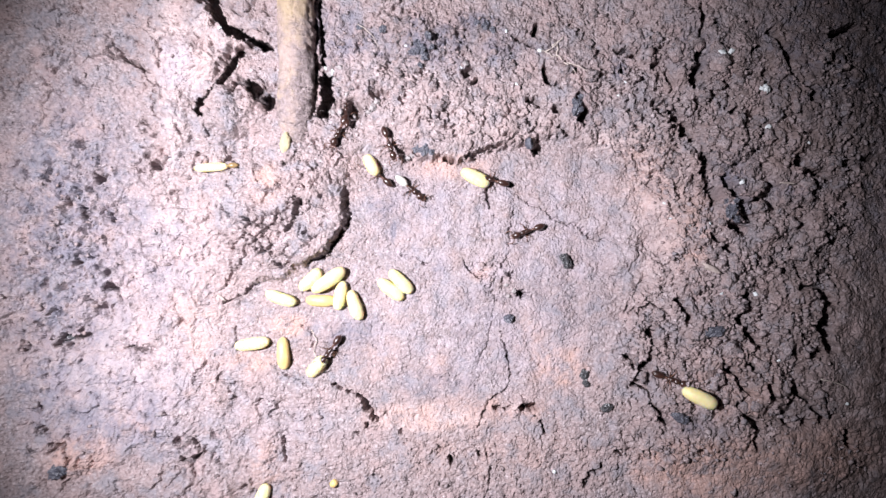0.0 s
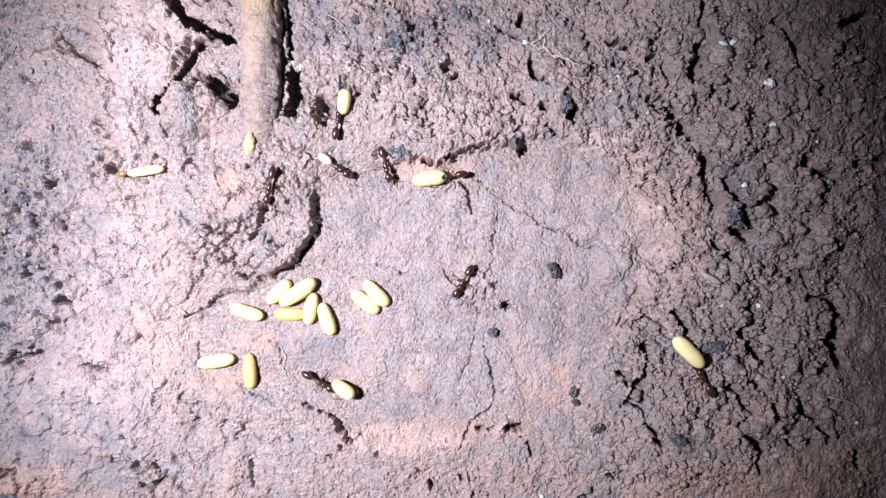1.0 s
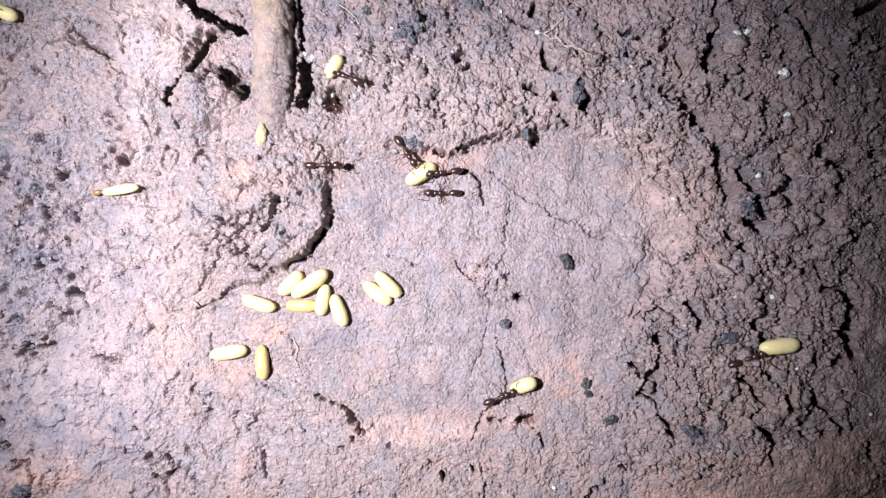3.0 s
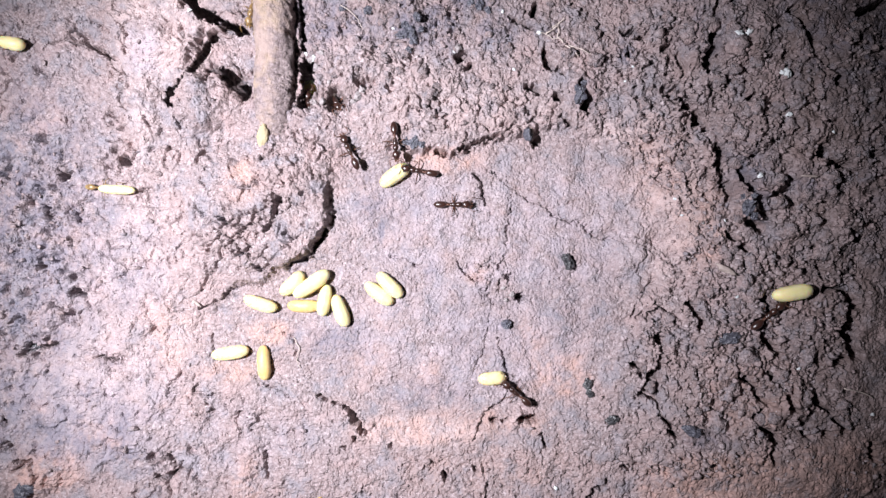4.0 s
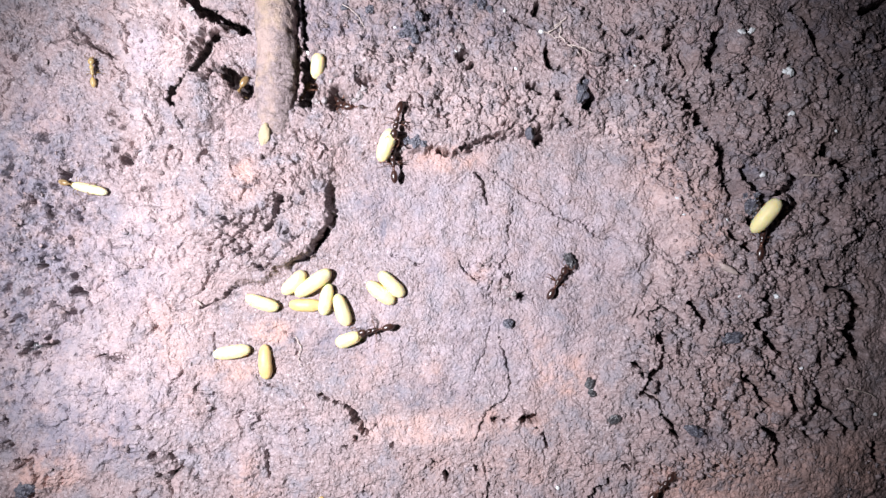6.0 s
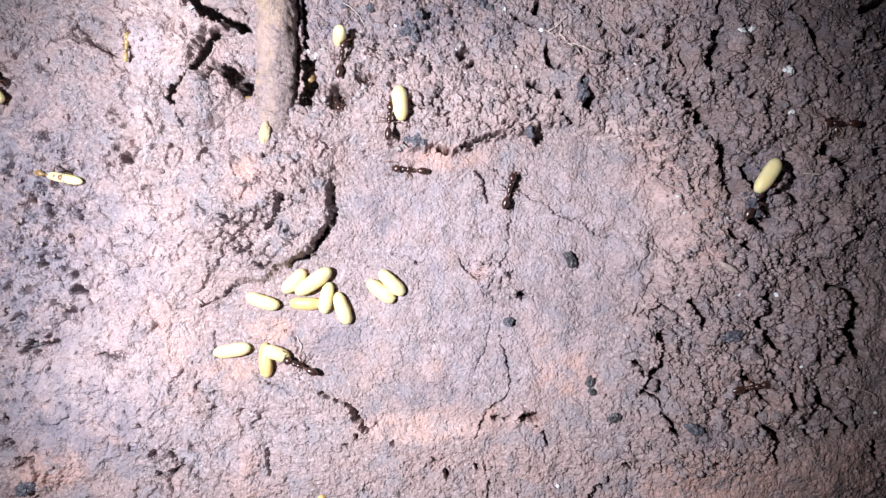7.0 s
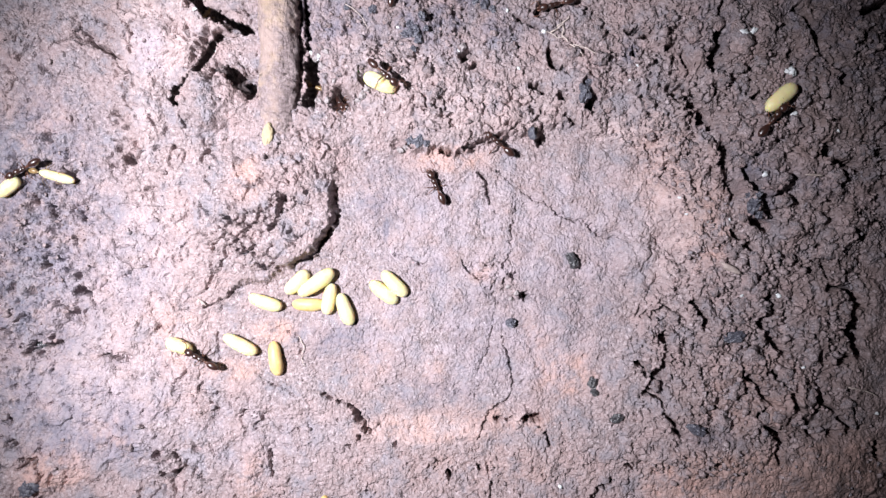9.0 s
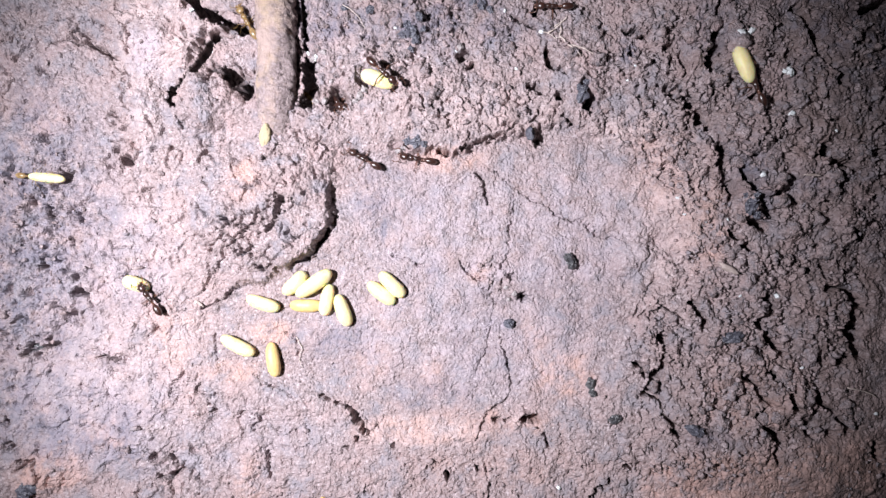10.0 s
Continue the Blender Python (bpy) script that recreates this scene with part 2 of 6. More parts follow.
# Clefts that open into a hollow under the crust: course, half width
VOIDS = [
    ([(-23.3, 24.05), (-22.6, 22.05), (-21.8, 20.95), (-20.7, 20.45)], 0.56),
    ([(-20.7, 20.45), (-19.6, 19.75), (-18.6, 19.35), (-17.8, 19.15)], 0.46),
    ([(-20.3, 18.5), (-20.7, 17.9), (-21.1, 17.3), (-21.5, 16.6), (-22.1, 15.75)], 0.46),
    ([(-19.3, 15.3), (-18.6, 14.6), (-18.0, 14.0), (-17.4, 13.6)], 0.72),
    ([(-12.2, 16.05), (-12.1, 14.05), (-12.5, 12.8)], 0.74),
    ([(-22.1, 15.65), (-22.9, 15.35), (-23.5, 14.75), (-24.2, 14.05)], 0.1),
    ([(-24.3, 14.0), (-24.55, 13.15), (-24.3, 12.55)], 0.34),
    ([(-12.9, 26.0), (-12.8, 22.55), (-12.5, 19.05), (-12.4, 16.3)], 0.26),
]

# Pits: place, half width, depth
PITS = [((5.7, -2.55), 0.3, 0.9), ((4.8, -1.65), 0.22, 0.6), ((2.9, -2.85), 0.2, 0.5), ((4.4, -4.95), 0.2, 0.4), ((-9.7, 13.45), 0.6, 1.6), ((-7.4, 14.65), 0.55, 1.2), ((-6.45, 14.55), 0.4, 1.3), ((-4.8, 14.05), 0.35, 0.7), ((-9.6, 12.75), 0.75, 1.8), ((6.7, -4.4), 0.36, 2.0), ((-28.4, 7.65), 0.42, 1.8), ((-29.2, 8.65), 0.25, 0.9), ((-27.9, 8.55), 0.22, 0.8), ((-29.4, 10.8), 0.2, 0.8), ((-28.5, 10.45), 0.2, 0.8), ((-24.3, 2.45), 0.25, 0.5), ((8.1, 9.35), 0.42, 1.8),
        ((-6.95, 14.55), 0.5, 0.9), ((-4.7, 8.95), 0.4, 0.8), ((0.55, 18.95), 0.3, 1.0), ((-8.7, -17.7), 0.2, 0.8), ((-4.7, -17.55), 0.25, 0.7),
        ((33.8, -16.7), 0.35, 1.4), ((31.8, -16.45), 0.35, 1.4), ((-3.2, 13.05), 0.2, 0.6), ((-12.45, 2.05), 0.2, 0.5), ((4.05, 9.55), 0.3, 0.7)]

# Lumps and ridges: place, half widths, turn, height
LUMPS = [((-26.3, 11.3), 1.5, 4.5, 0, 0.6), ((-21.2, 12.9), 2.7, 2.5, 0, 1.5), ((-15.5, 10.05), 1.3, 2.4, -15, 0.45), ((-19.45, 10.8), 3.0, 2.0, 0, 0.5),
         ((-15.7, 3.55), 5.6, 5.6, 0, 0.6), ((-13.2, 9.55), 3.5, 3.0, 0, 0.5), ((-7.6, 15.65), 2.2, 1.3, 10, 0.8), ((-11.2, 13.8), 0.7, 1.2, 0, 0.5), ((-1.2, 12.55), 7, 3.2, -10, 0.5),
         ((11.8, 14.05), 1.6, 2.2, 0, 0.7), ((-3.2, 19.3), 1.5, 2.0, 0, 0.6), ((17.8, -7.95), 1.8, 3.2, 0, 0.5), ((21.3, -8.95), 2.2, 3.2, 0, 0.6),
         ((26.8, 5.05), 1.8, 2.6, -30, 0.9), ((29.8, -12.45), 2.4, 1.8, -45, 0.9), ((34.3, 12.05), 6, 7, 0, 0.6), ((25.3, -5.95), 2.6, 3.0, 0, 0.5),
         ((25.8, 18.05), 2.5, 3.0, 0, 0.5), ((25.8, 10.55), 2.5, 2.5, 0, 0.6), ((31.8, -5.95), 3, 3, 0, 0.7), ((6.05, -15.05), 1.1, 0.5, 0, 0.5),
         ((4.3, -12.95), 3.5, 3, 0, 0.12), ((-34.2, -19.45), 2.6, 2.0, 0, 0.4), ((-17.7, -19.95), 1.3, 2.4, -20, 0.35), ((-15.7, -7.55), 1.6, 0.9, 0, 0.25),
         ((0.3, 4.8), 5.5, 3.5, -10, 0.25), ((34.8, -19.45), 6, 3, 0, 0.6), ((-7.2, -15.95), 0.9, 0.9, 0, 0.35)]

# How crumbly the soil is: place, half widths, turn, amount
CRUMBLY = [((-0.2, 13.55), 13, 4.5, -8, 0.34), ((-16.2, 2.05), 6.5, 5.5, 0, 0.34), ((-13.2, 10.05), 4, 4, 0, 0.42), ((22.3, 13.05), 10, 11, 0, 1.0),
           ((27.3, -5.95), 9, 12, 0, 0.9), ((19.3, -7.95), 3.5, 5, 0, 1.0), ((19.8, 4.05), 3.5, 7, 0, 0.6), ((-3, 19), 11, 6, 0, 0.62), ((13.3, 19.05), 8, 7, 0, 0.5),
           ((-36.2, 0.55), 6.5, 11, 0, 0.85), ((0.8, -20.45), 18, 3, 0, 0.26), ((22.8, -16.95), 10, 5, 0, 0.6), ((-33.2, 19.05), 6, 5, 0, 0.3),
           ((-37.7, -9.95), 5, 5, 0, 0.5), ((3.8, -2.45), 1.5, 1.6, 0, 0.35), ((-21.7, -19.45), 7, 3, 0, 0.4), ((34.8, 7.05), 5, 16, 0, 0.7)]


def base_height(x, y):
    wx, wy = x + 0.4 * ripple(x, y, 2.2, 1) + 0.38 * ripple(x, y, 0.8, 2) + 0.22 * ripple(x, y, 0.36, 7), y + 0.4 * ripple(x, y, 2.2, 3) + 0.38 * ripple(x, y, 0.8, 4) + 0.22 * ripple(x, y, 0.36, 9)
    far = to_line(wx, wy, HOLLOW, True)
    far = np.where(inside(wx, wy, HOLLOW), -far, far)
    lobe = spot(x, y, (-15.7, 2.6), 8, 5.5)
    top = spot(x, y, (0.3, 13.05), 15, 6.5)
    right = spot(x, y, (27.3, -0.45), 13, 22)
    rim = 0.42 + 1.3 * lobe + 0.72 * top + 0.2 * right
    width = 1.5 - 1.25 * np.maximum(lobe, 0.85 * top) + 4.5 * spot(x, y, (-6.95, 7.45), 3.2, 2.6)
    z = rim * smooth(-0.5 * width, 0.5 * width, far) + 0.025 * np.clip(far, 0, 40)
    z = z - 0.12 * smooth(0, -9, far)
    edge = to_line(wx, wy, TONGUE, True)
    edge = np.where(inside(wx, wy, TONGUE), edge, -edge)
    z = z + 1.5 * smooth(-0.12, 0.3, edge + 0.25 * ripple(x, y, 0.6, 69)) * smooth(-29.5, -24, x) * smooth(15, 17.5, y) + 0.25 * np.abs(ripple(x, y, 1.7, 70)) * smooth(0, 0.5, edge)
    # the bank beyond the rim rises, then falls away
    z = z + 1.1 * smooth(14, 22, wx) * smooth(-20, -8, wy + 4) - 0.0085 * np.clip(wx - 24, 0, 16) ** 2 - 0.27 * np.clip(wx - 40, 0, 20)
    for centre, rx, ry, turn, height in LUMPS:
        z = z + height * spot(wx, wy, centre, rx, ry, turn)
    return z + 0.5 * ripple(x, y, 11, 5) * smooth(-1, 6, far) + (0.22 + 0.3 * right) * ripple(x, y, 4.5, 6) + 0.1 * ripple(x, y, 1.9, 10), far


def jagged(u, v):
    """Places shifted to and fro, so that a line drawn in them comes out ragged."""
    bend = 0.4 * smooth(8, 16, u)
    return (u + bend * ripple(u, v, 1.5, 67) + 0.2 * ripple(u, v, 0.6, 41) + 0.13 * ripple(u, v, 0.25, 42),
            v + bend * ripple(u, v, 1.5, 68) + 0.2 * ripple(u, v, 0.6, 43) + 0.13 * ripple(u, v, 0.25, 44))


def cleft(x, y):
    """How far a place on the plan lies from the lip of the nearest cleft; below 0 in the cleft."""
    gap = np.full(x.shape, 9.0, np.float32)
    near = (x > -29) & (x < -8) & (y > 8) & (y < 30)
    px, py = x[near].astype(np.float32), y[near].astype(np.float32)
    k = 1 - np.clip(base_height(px, py)[0], -7, 4) / EYE
    u, v = px / k, py / k
    cu, cv = jagged(u, v)
    for course, half in VOIDS:
        gap[near] = np.minimum(gap[near], to_line(cu, cv, course) - 0.8 * half * (1 + 0.3 * ripple(u, v, 1.3, 45)))
    return gap


def soil_height(x, y):
    """Height of the soil and how crumbly it is, at points on the plan in millimetres."""
    x, y = x.astype(np.float32), y.astype(np.float32)
    z, far = base_height(x, y)
    k = 1 - np.clip(z, -7, 4) / EYE
    u, v = x / k, y / k
    loose = np.zeros_like(x)
    for centre, rx, ry, turn, amount in CRUMBLY:
        loose = np.maximum(loose, amount * spot(u, v, centre, rx, ry, turn))
    loose = np.maximum(loose, 0.28 * smooth(-0.5, 3, far))
    loose = loose * smooth(-0.9, 0.4, far) + 0.05
    loose = np.where(far < -0.4, np.maximum(loose * 0.4, 0.75 * spot(u, v, (4.1, -2.55), 1.7, 2.0)), loose)
    calm = np.maximum(spot(u, v, (42.5, -12), 5.5, 14), 0.6 * spot(u, v, (30, -22.5), 14, 3))
    loose = loose * (0.75 + 0.5 * ripple(u, v, 3.0, 8)) * (1 - 0.8 * calm)
    wu = u + 0.26 * ripple(u, v, 0.9, 11) + 0.13 * ripple(u, v, 0.36, 12) + 0.06 * ripple(u, v, 0.17, 15)
    wv = v + 0.26 * ripple(u, v, 0.9, 13) + 0.13 * ripple(u, v, 0.36, 14) + 0.06 * ripple(u, v, 0.17, 16)
    caked = spot(u, v, (2.3, 11.8), 8.5, 2.8, 5)
    for amount, centre, rx, ry in ((1.2, (-17.95, 1.45), 3.6, 2.6), (1.0, (-16.2, 2.05), 5, 4.5), (0.35, (-24.2, -1.45), 6, 6), (0.8, (-12.2, 9.05), 3.5, 4.5)):
        caked = np.maximum(caked, amount * spot(u, v, centre, rx, ry))
    loose_top = loose * (1 - 0.6 * np.clip(caked, 0, 1) * smooth(-4, -10, u))
    coarse = np.maximum(spot(u, v, (27.8, 4.05), 15, 19), 0.55 * spot(u, v, (0, 18.5), 14, 6)) * (1 - calm)
    loose_top = loose_top * (1 - 0.4 * np.clip(coarse, 0, 1))
    # clods, crumbs and grit: domes of five sizes, each of a height and a lean of its own
    for size, amount, seed in ((3.4, 0.7 * coarse, 20), (1.9, 0.5 * coarse + 0.06 * loose_top, 21), (0.95, 0.1 * coarse + 0.36 * loose_top, 22),
                               (0.52, 0.03 + 0.08 * coarse + 0.3 * loose_top, 23), (0.29, 0.05 + 0.03 * coarse + 0.2 * loose_top, 24)):
        bent = 0.28 * size
        joint, own, f1, ox, oy = cells(wu + bent * ripple(u, v, size * 0.7, seed + 30) + seed, wv + bent * ripple(u, v, size * 0.7, seed + 40), size, seed)
        patchy = np.clip(0.6 + 1.1 * ripple(u, v, size * 2.7, seed + 60), 0.05, 1.4)
        dome = np.clip(1 - (f1 / 0.85) ** 2, 0, 1) ** 0.75
        lean = own * 40.0
        rounded = np.maximum(1.0 if size > 1.5 else 0.12, np.clip(caked, 0, 1))
        slope = np.cos(lean) * ox + np.sin(lean) * oy
        z = z + amount * patchy * (rounded * (dome * (0.35 + 0.95 * own) - 0.6 + (0.4 if size > 1.5 else 0.15) * slope * smooth(0, 0.45, joint))
                                   + (1 - rounded) * ((1.3 * own - 0.65) * smooth(-0.05, 0.4, joint) + 0.35 * dome + 0.3 * slope))
        if size > 0.6:
            z = z + amount * (1.1 - 0.5 * rounded) * ripple(wu, wv, size * 0.9, seed + 90)
    z = z + loose * (0.3 * ripple(wu, wv, 1.5, 91) + 0.24 * ripple(wu, wv, 0.7, 92) + 0.06 * ripple(u, v, 0.36, 93) + 0.05 * ripple(u, v, 0.2, 94)) - 0.5 * loose * np.maximum(0, ripple(wu, wv, 1.1, 95) - 0.25)
    # lamellar grain of the flat floor and the left field
    z = z + 0.13 * ripple(wu, wv, 1.6, 30) + 0.06 * ripple(wu, wv, 1.0, 31) + 0.03 * ripple(wu, wv, 0.5, 32) + 0.2 * ripple(wu, wv, 2.9, 29) + (0.02 + 0.02 * loose) * ripple(u, v, 0.24, 33)
    pitted = np.maximum(0, ripple(wu, wv, 0.42, 34) - 0.42)
    z = z - 1.1 * pitted * (0.4 + loose) * (1 - 0.7 * np.clip(caked, 0, 1) * smooth(-4, -10, u))
    z = z - 2.0 * np.maximum(0, ripple(wu * 1.2, wv * 0.9, 0.34, 66) - 0.36) * (0.16 + loose * smooth(-13, -6, u))
    field = smooth(0.2, 3, far) * smooth(-8, -16, u) * (1 - 0.85 * np.clip(caked, 0, 1))
    z = z + field * (0.16 * ripple(wu, wv, 1.5, 36) + 0.07 * ripple(wu, wv, 0.6, 37) + 0.35 * ripple(wu, wv, 3.6, 96) + 0.22 * ripple(wu, wv, 2.1, 97) - 1.5 * np.maximum(0, ripple(wu * 1.3, wv * 0.8, 0.6, 38) - 0.32) * np.clip(0.25 + 1.4 * ripple(u, v, 3.0, 39), 0, 1.3) - 1.4 * np.maximum(0, 0.06 - np.abs(ripple(wu, wv, 2.6, 98))) * np.clip(2.2 * ripple(u, v, 3.4, 99), 0, 1) / 0.1)
    # dark pores between the crumbs of the left margin
    porous = 0.0
    for amount, centre, rx, ry in ((1.0, (-35.45, -2.45), 4.5, 4.5), (1.3, (-37.7, -8.7), 3.5, 1.6), (1.0, (-24.2, -19.45), 2.6, 2.0), (0.8, (-38.2, -17.95), 2.2, 3.0), (0.7, (-36.2, 5.55), 4.0, 5.0), (0.6, (-36.2, 19.05), 4.5, 3.5), (0.5, (-29.7, -9.95), 1.5, 0.8)):
        porous = np.maximum(porous, amount * spot(u, v, centre, rx, ry))
    z = z - porous * (9.0 * np.maximum(0, ripple(wu, wv, 1.15, 111) - 0.3) + 1.2 * np.maximum(0, ripple(wu, wv, 0.5, 112) - 0.3)) * np.clip(0.6 + 1.3 * ripple(u, v, 2.6, 114), 0, 1.3) + 0.3 * porous * ripple(wu, wv, 1.4, 113)
    # flat-topped crumbs parted by narrow dark joints
    joint = cells(u + 0.2 * ripple(u, v, 0.5, 47) + 0.08 * ripple(u, v, 0.2, 48), v + 0.2 * ripple(u, v, 0.5, 49) + 0.08 * ripple(u, v, 0.2, 50), 1.05, 46)[0]
    z = z - 0.95 * caked * np.exp(-(joint / 0.11) ** 2) * np.clip(0.4 + 1.5 * ripple(u, v, 1.7, 65), 0, 1.3)
    joint = cells(u + 0.15 * ripple(u, v, 0.4, 75), v + 0.15 * ripple(u, v, 0.4, 76), 0.66, 77)[0]
    z = z - 1.3 * np.maximum(spot(u, v, (-18.6, 1.3), 3.2, 1.8, 15), 0.8 * spot(u, v, (-15.3, 3.2), 1.2, 2.2, -20)) * np.exp(-(joint / 0.12) ** 2) * np.clip(0.5 + 1.3 * ripple(u, v, 1.3, 78), 0, 1.2)
    # cracks and pits
    cu, cv = jagged(u, v)
    for course, half, depth in CRACKS:
        xs, ys = [p[0] for p in course], [p[1] for p in course]
        box = (cu > min(xs) - 2) & (cu < max(xs) + 2) & (cv > min(ys) - 2) & (cv < max(ys) + 2)
        if box.any():
            uneven = 0.35 + 0.5 * spot(u[box], v[box], (-17, 1.5), 5, 5.5) + (0.4 if half < 0.14 else 0.0)
            wide = np.clip(1.0 - 0.25 * uneven + 1.3 * uneven * ripple(u[box], v[box], 1.3, 45), 0.12, 1.9)
            d = to_line(cu[box], cv[box], course) / (0.8 * half * wide)
            z[box] -= depth * (1.5 if half < 0.14 else 2.3) * np.exp(-np.clip(d, 0, 3) ** 3) * np.clip(0.85 + 0.6 * ripple(u[box], v[box], 0.9, 46), 0.2, 1.4)
    for centre, half, depth in PITS:
        z = z - depth * spot(cu, cv, centre, half)
    return z, loose, far


# ---------------- materials ----------------
def material(name):
    m = bpy.data.materials.new(name)
    m.use_nodes = True
    nodes, links = m.node_tree.nodes, m.node_tree.links
    return m, nodes, links, nodes["Principled BSDF"]


def node(nodes, kind, **sockets):
    n = nodes.new(kind)
    for key, value in sockets.items():
        n.inputs[key.replace("_", " ")].default_value = value
    return n


def noise_at(nodes, links, size, detail=4, rough=0.6, where=None):
    """A noise texture whose lumps are size millimetres wide."""
    n = node(nodes, "ShaderNodeTexNoise", Scale=1000.0 / size, Detail=detail, Roughness=rough)
    links.new(where or nodes.new("ShaderNodeTexCoord").outputs["Object"], n.inputs["Vector"])
    return n.outputs["Fac"]


def ramp(nodes, links, fac, *stops):
    r = nodes.new("ShaderNodeValToRGB")
    while len(r.color_ramp.elements) < len(stops):
        r.color_ramp.elements.new(0.5)
    for e, (at, colour) in zip(r.color_ramp.elements, stops):
        e.position, e.color = at, (*colour, 1)
    links.new(fac, r.inputs["Fac"])
    return r.outputs["Color"]


def blend(nodes, links, fac, a, b, way="MIX"):
    n = nodes.new("ShaderNodeMix")
    n.data_type, n.blend_type = "RGBA", way
    for socket, value in ((n.inputs[0], fac), (n.inputs[6], a), (n.inputs[7], b)):
        if isinstance(value, (int, float)):
            socket.default_value = value
        elif isinstance(value, tuple):
            socket.default_value = (*value, 1)
        else:
            links.new(value, socket)
    return n.outputs[2]


def bump(nodes, links, bsdf, height, depth, strength=1.0):
    b = node(nodes, "ShaderNodeBump", Strength=strength, Distance=depth)
    links.new(height, b.inputs["Height"])
    links.new(b.outputs["Normal"], bsdf.inputs["Normal"])


def soil_material():
    m, nodes, links, bsdf = material("soil")
    grain = noise_at(nodes, links, 0.3, 4, 0.8)
    patch = noise_at(nodes, links, 3.5, 4, 0.6)
    fleck = noise_at(nodes, links, 0.55, 3, 0.6)
    c = ramp(nodes, links, grain, (0.33, (0.11, 0.083, 0.083)), (0.46, (0.27, 0.213, 0.215)), (0.56, (0.36, 0.292, 0.298)), (0.68, (0.63, 0.54, 0.555)))
    c = blend(nodes, links, ramp(nodes, links, patch, (0.4, (0, 0, 0)), (0.66, (0.55, 0.55, 0.55))), c, (0.33, 0.24, 0.232))
    c = blend(nodes, links, ramp(nodes, links, fleck, (0.58, (0, 0, 0)), (0.72, (0.5, 0.5, 0.5))), c, (0.185, 0.17, 0.195))
    tone = noise_at(nodes, links, 2.2, 5, 0.65)
    c = blend(nodes, links, ramp(nodes, links, tone, (0.36, (0.7, 0.7, 0.7)), (0.48, (0, 0, 0))), c, (0.25, 0.235, 0.265))
    c = blend(nodes, links, ramp(nodes, links, tone, (0.53, (0, 0, 0)), (0.66, (0.75, 0.75, 0.75))), c, (0.4, 0.292, 0.285))
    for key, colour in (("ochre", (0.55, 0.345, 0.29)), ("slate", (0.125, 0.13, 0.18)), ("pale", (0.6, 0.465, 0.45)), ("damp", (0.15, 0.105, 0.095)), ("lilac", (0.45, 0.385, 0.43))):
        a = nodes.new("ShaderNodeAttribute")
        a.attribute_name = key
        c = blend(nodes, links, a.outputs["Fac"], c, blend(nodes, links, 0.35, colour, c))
    sparkle = node(nodes, "ShaderNodeTexVoronoi", Scale=1000 / 0.42)
    links.new(nodes.new("ShaderNodeTexCoord").outputs["Object"], sparkle.inputs["Vector"])
    glint = ramp(nodes, links, sparkle.outputs["Distance"], (0.1, (1, 1, 1)), (0.17, (0, 0, 0)))
    c = blend(nodes, links, blend(nodes, links, 1.0, glint, ramp(nodes, links, noise_at(nodes, links, 1.0, 2), (0.54, (0, 0, 0)), (0.64, (0.5, 0.5, 0.5))), "MULTIPLY"), c, (0.74, 0.7, 0.71))
    links.new(c, bsdf.inputs["Base Color"])
    rough = ramp(nodes, links, fleck, (0.4, (0.9, 0.9, 0.9)), (0.62, (0.5, 0.5, 0.5)))
    rough = blend(nodes, links, glint, rough, (0.22, 0.22, 0.22))
    links.new(rough, bsdf.inputs["Roughness"])
    bsdf.inputs["Specular IOR Level"].default_value = 0.4
    grit = node(nodes, "ShaderNodeTexVoronoi", Scale=1000 / 0.21)
    links.new(nodes.new("ShaderNodeTexCoord").outputs["Object"], grit.inputs["Vector"])
    crumbly = ramp(nodes, links, grit.outputs["Distance"], (0.1, (1, 1, 1)), (0.75, (0, 0, 0)))
    h = blend(nodes, links, 0.35, noise_at(nodes, links, 0.26, 3, 0.7), crumbly)
    bump(nodes, links, bsdf, h, 0.0002, 1.0)
    return m


SOIL = soil_material()


# ---------------- the ground ----------------
def axis(fine, step, reach):
    """Even steps in the middle, ever wider ones out to the reach."""
    inner = list(np.arange(-fine, fine + step / 2, step))
    outer, d, x = [], step, fine
    while x < reach:
        d *= 1.35
        x += d
        outer.append(x)
    return np.array([-v for v in reversed(outer)] + inner + outer)


OCHRE = [((26, -13), 5, 3.5, 0.35), ((10.05, -11.2), 3.0, 2.2, 0.65), ((-2.2, -16.05), 5.5, 1.3, 0.7), ((-0.2, 7.65), 3.4, 1.1, 0.8), ((22.05, 2.05), 2.5, 4, 0.5), ((-15.3, -7.45), 1.8, 1.0, 1.0), ((30.8, -20.45), 6, 2, 0.9),
         ((-17.2, 5.8), 1.6, 1.8, 0.6), ((-6.7, -9.95), 1.6, 2.0, 0.45), ((-1.45, -10.7), 1.1, 1.5, 0.45), ((-34.2, -19.45), 3.0, 2.0, 0.95), ((-29.2, -16.45), 2.2, 1.4, 0.4), ((-23.2, -13.95), 3, 1.6, 0.2), ((3.3, -19.7), 10, 2.4, 0.2), ((-17.2, -20.45), 1.4, 2.4, 0.5),
         ((24.8, -20.45), 8, 3, 0.85), ((-19.2, -10.95), 3, 1, 0.45), ((18.3, 6.55), 2.5, 4, 0.45), ((3.3, -15.45), 7, 1.5, 0.4), ((-24.2, -7.45), 2.5, 4, 0.4),
         ((2.8, -2.45), 1.2, 1.0, 0.5), ((7.3, -7.95), 1.5, 2.5, 0.3), ((-27.7, -9.95), 5, 2, 0.1), ((35.3, -19.45), 6, 3, 0.9)]
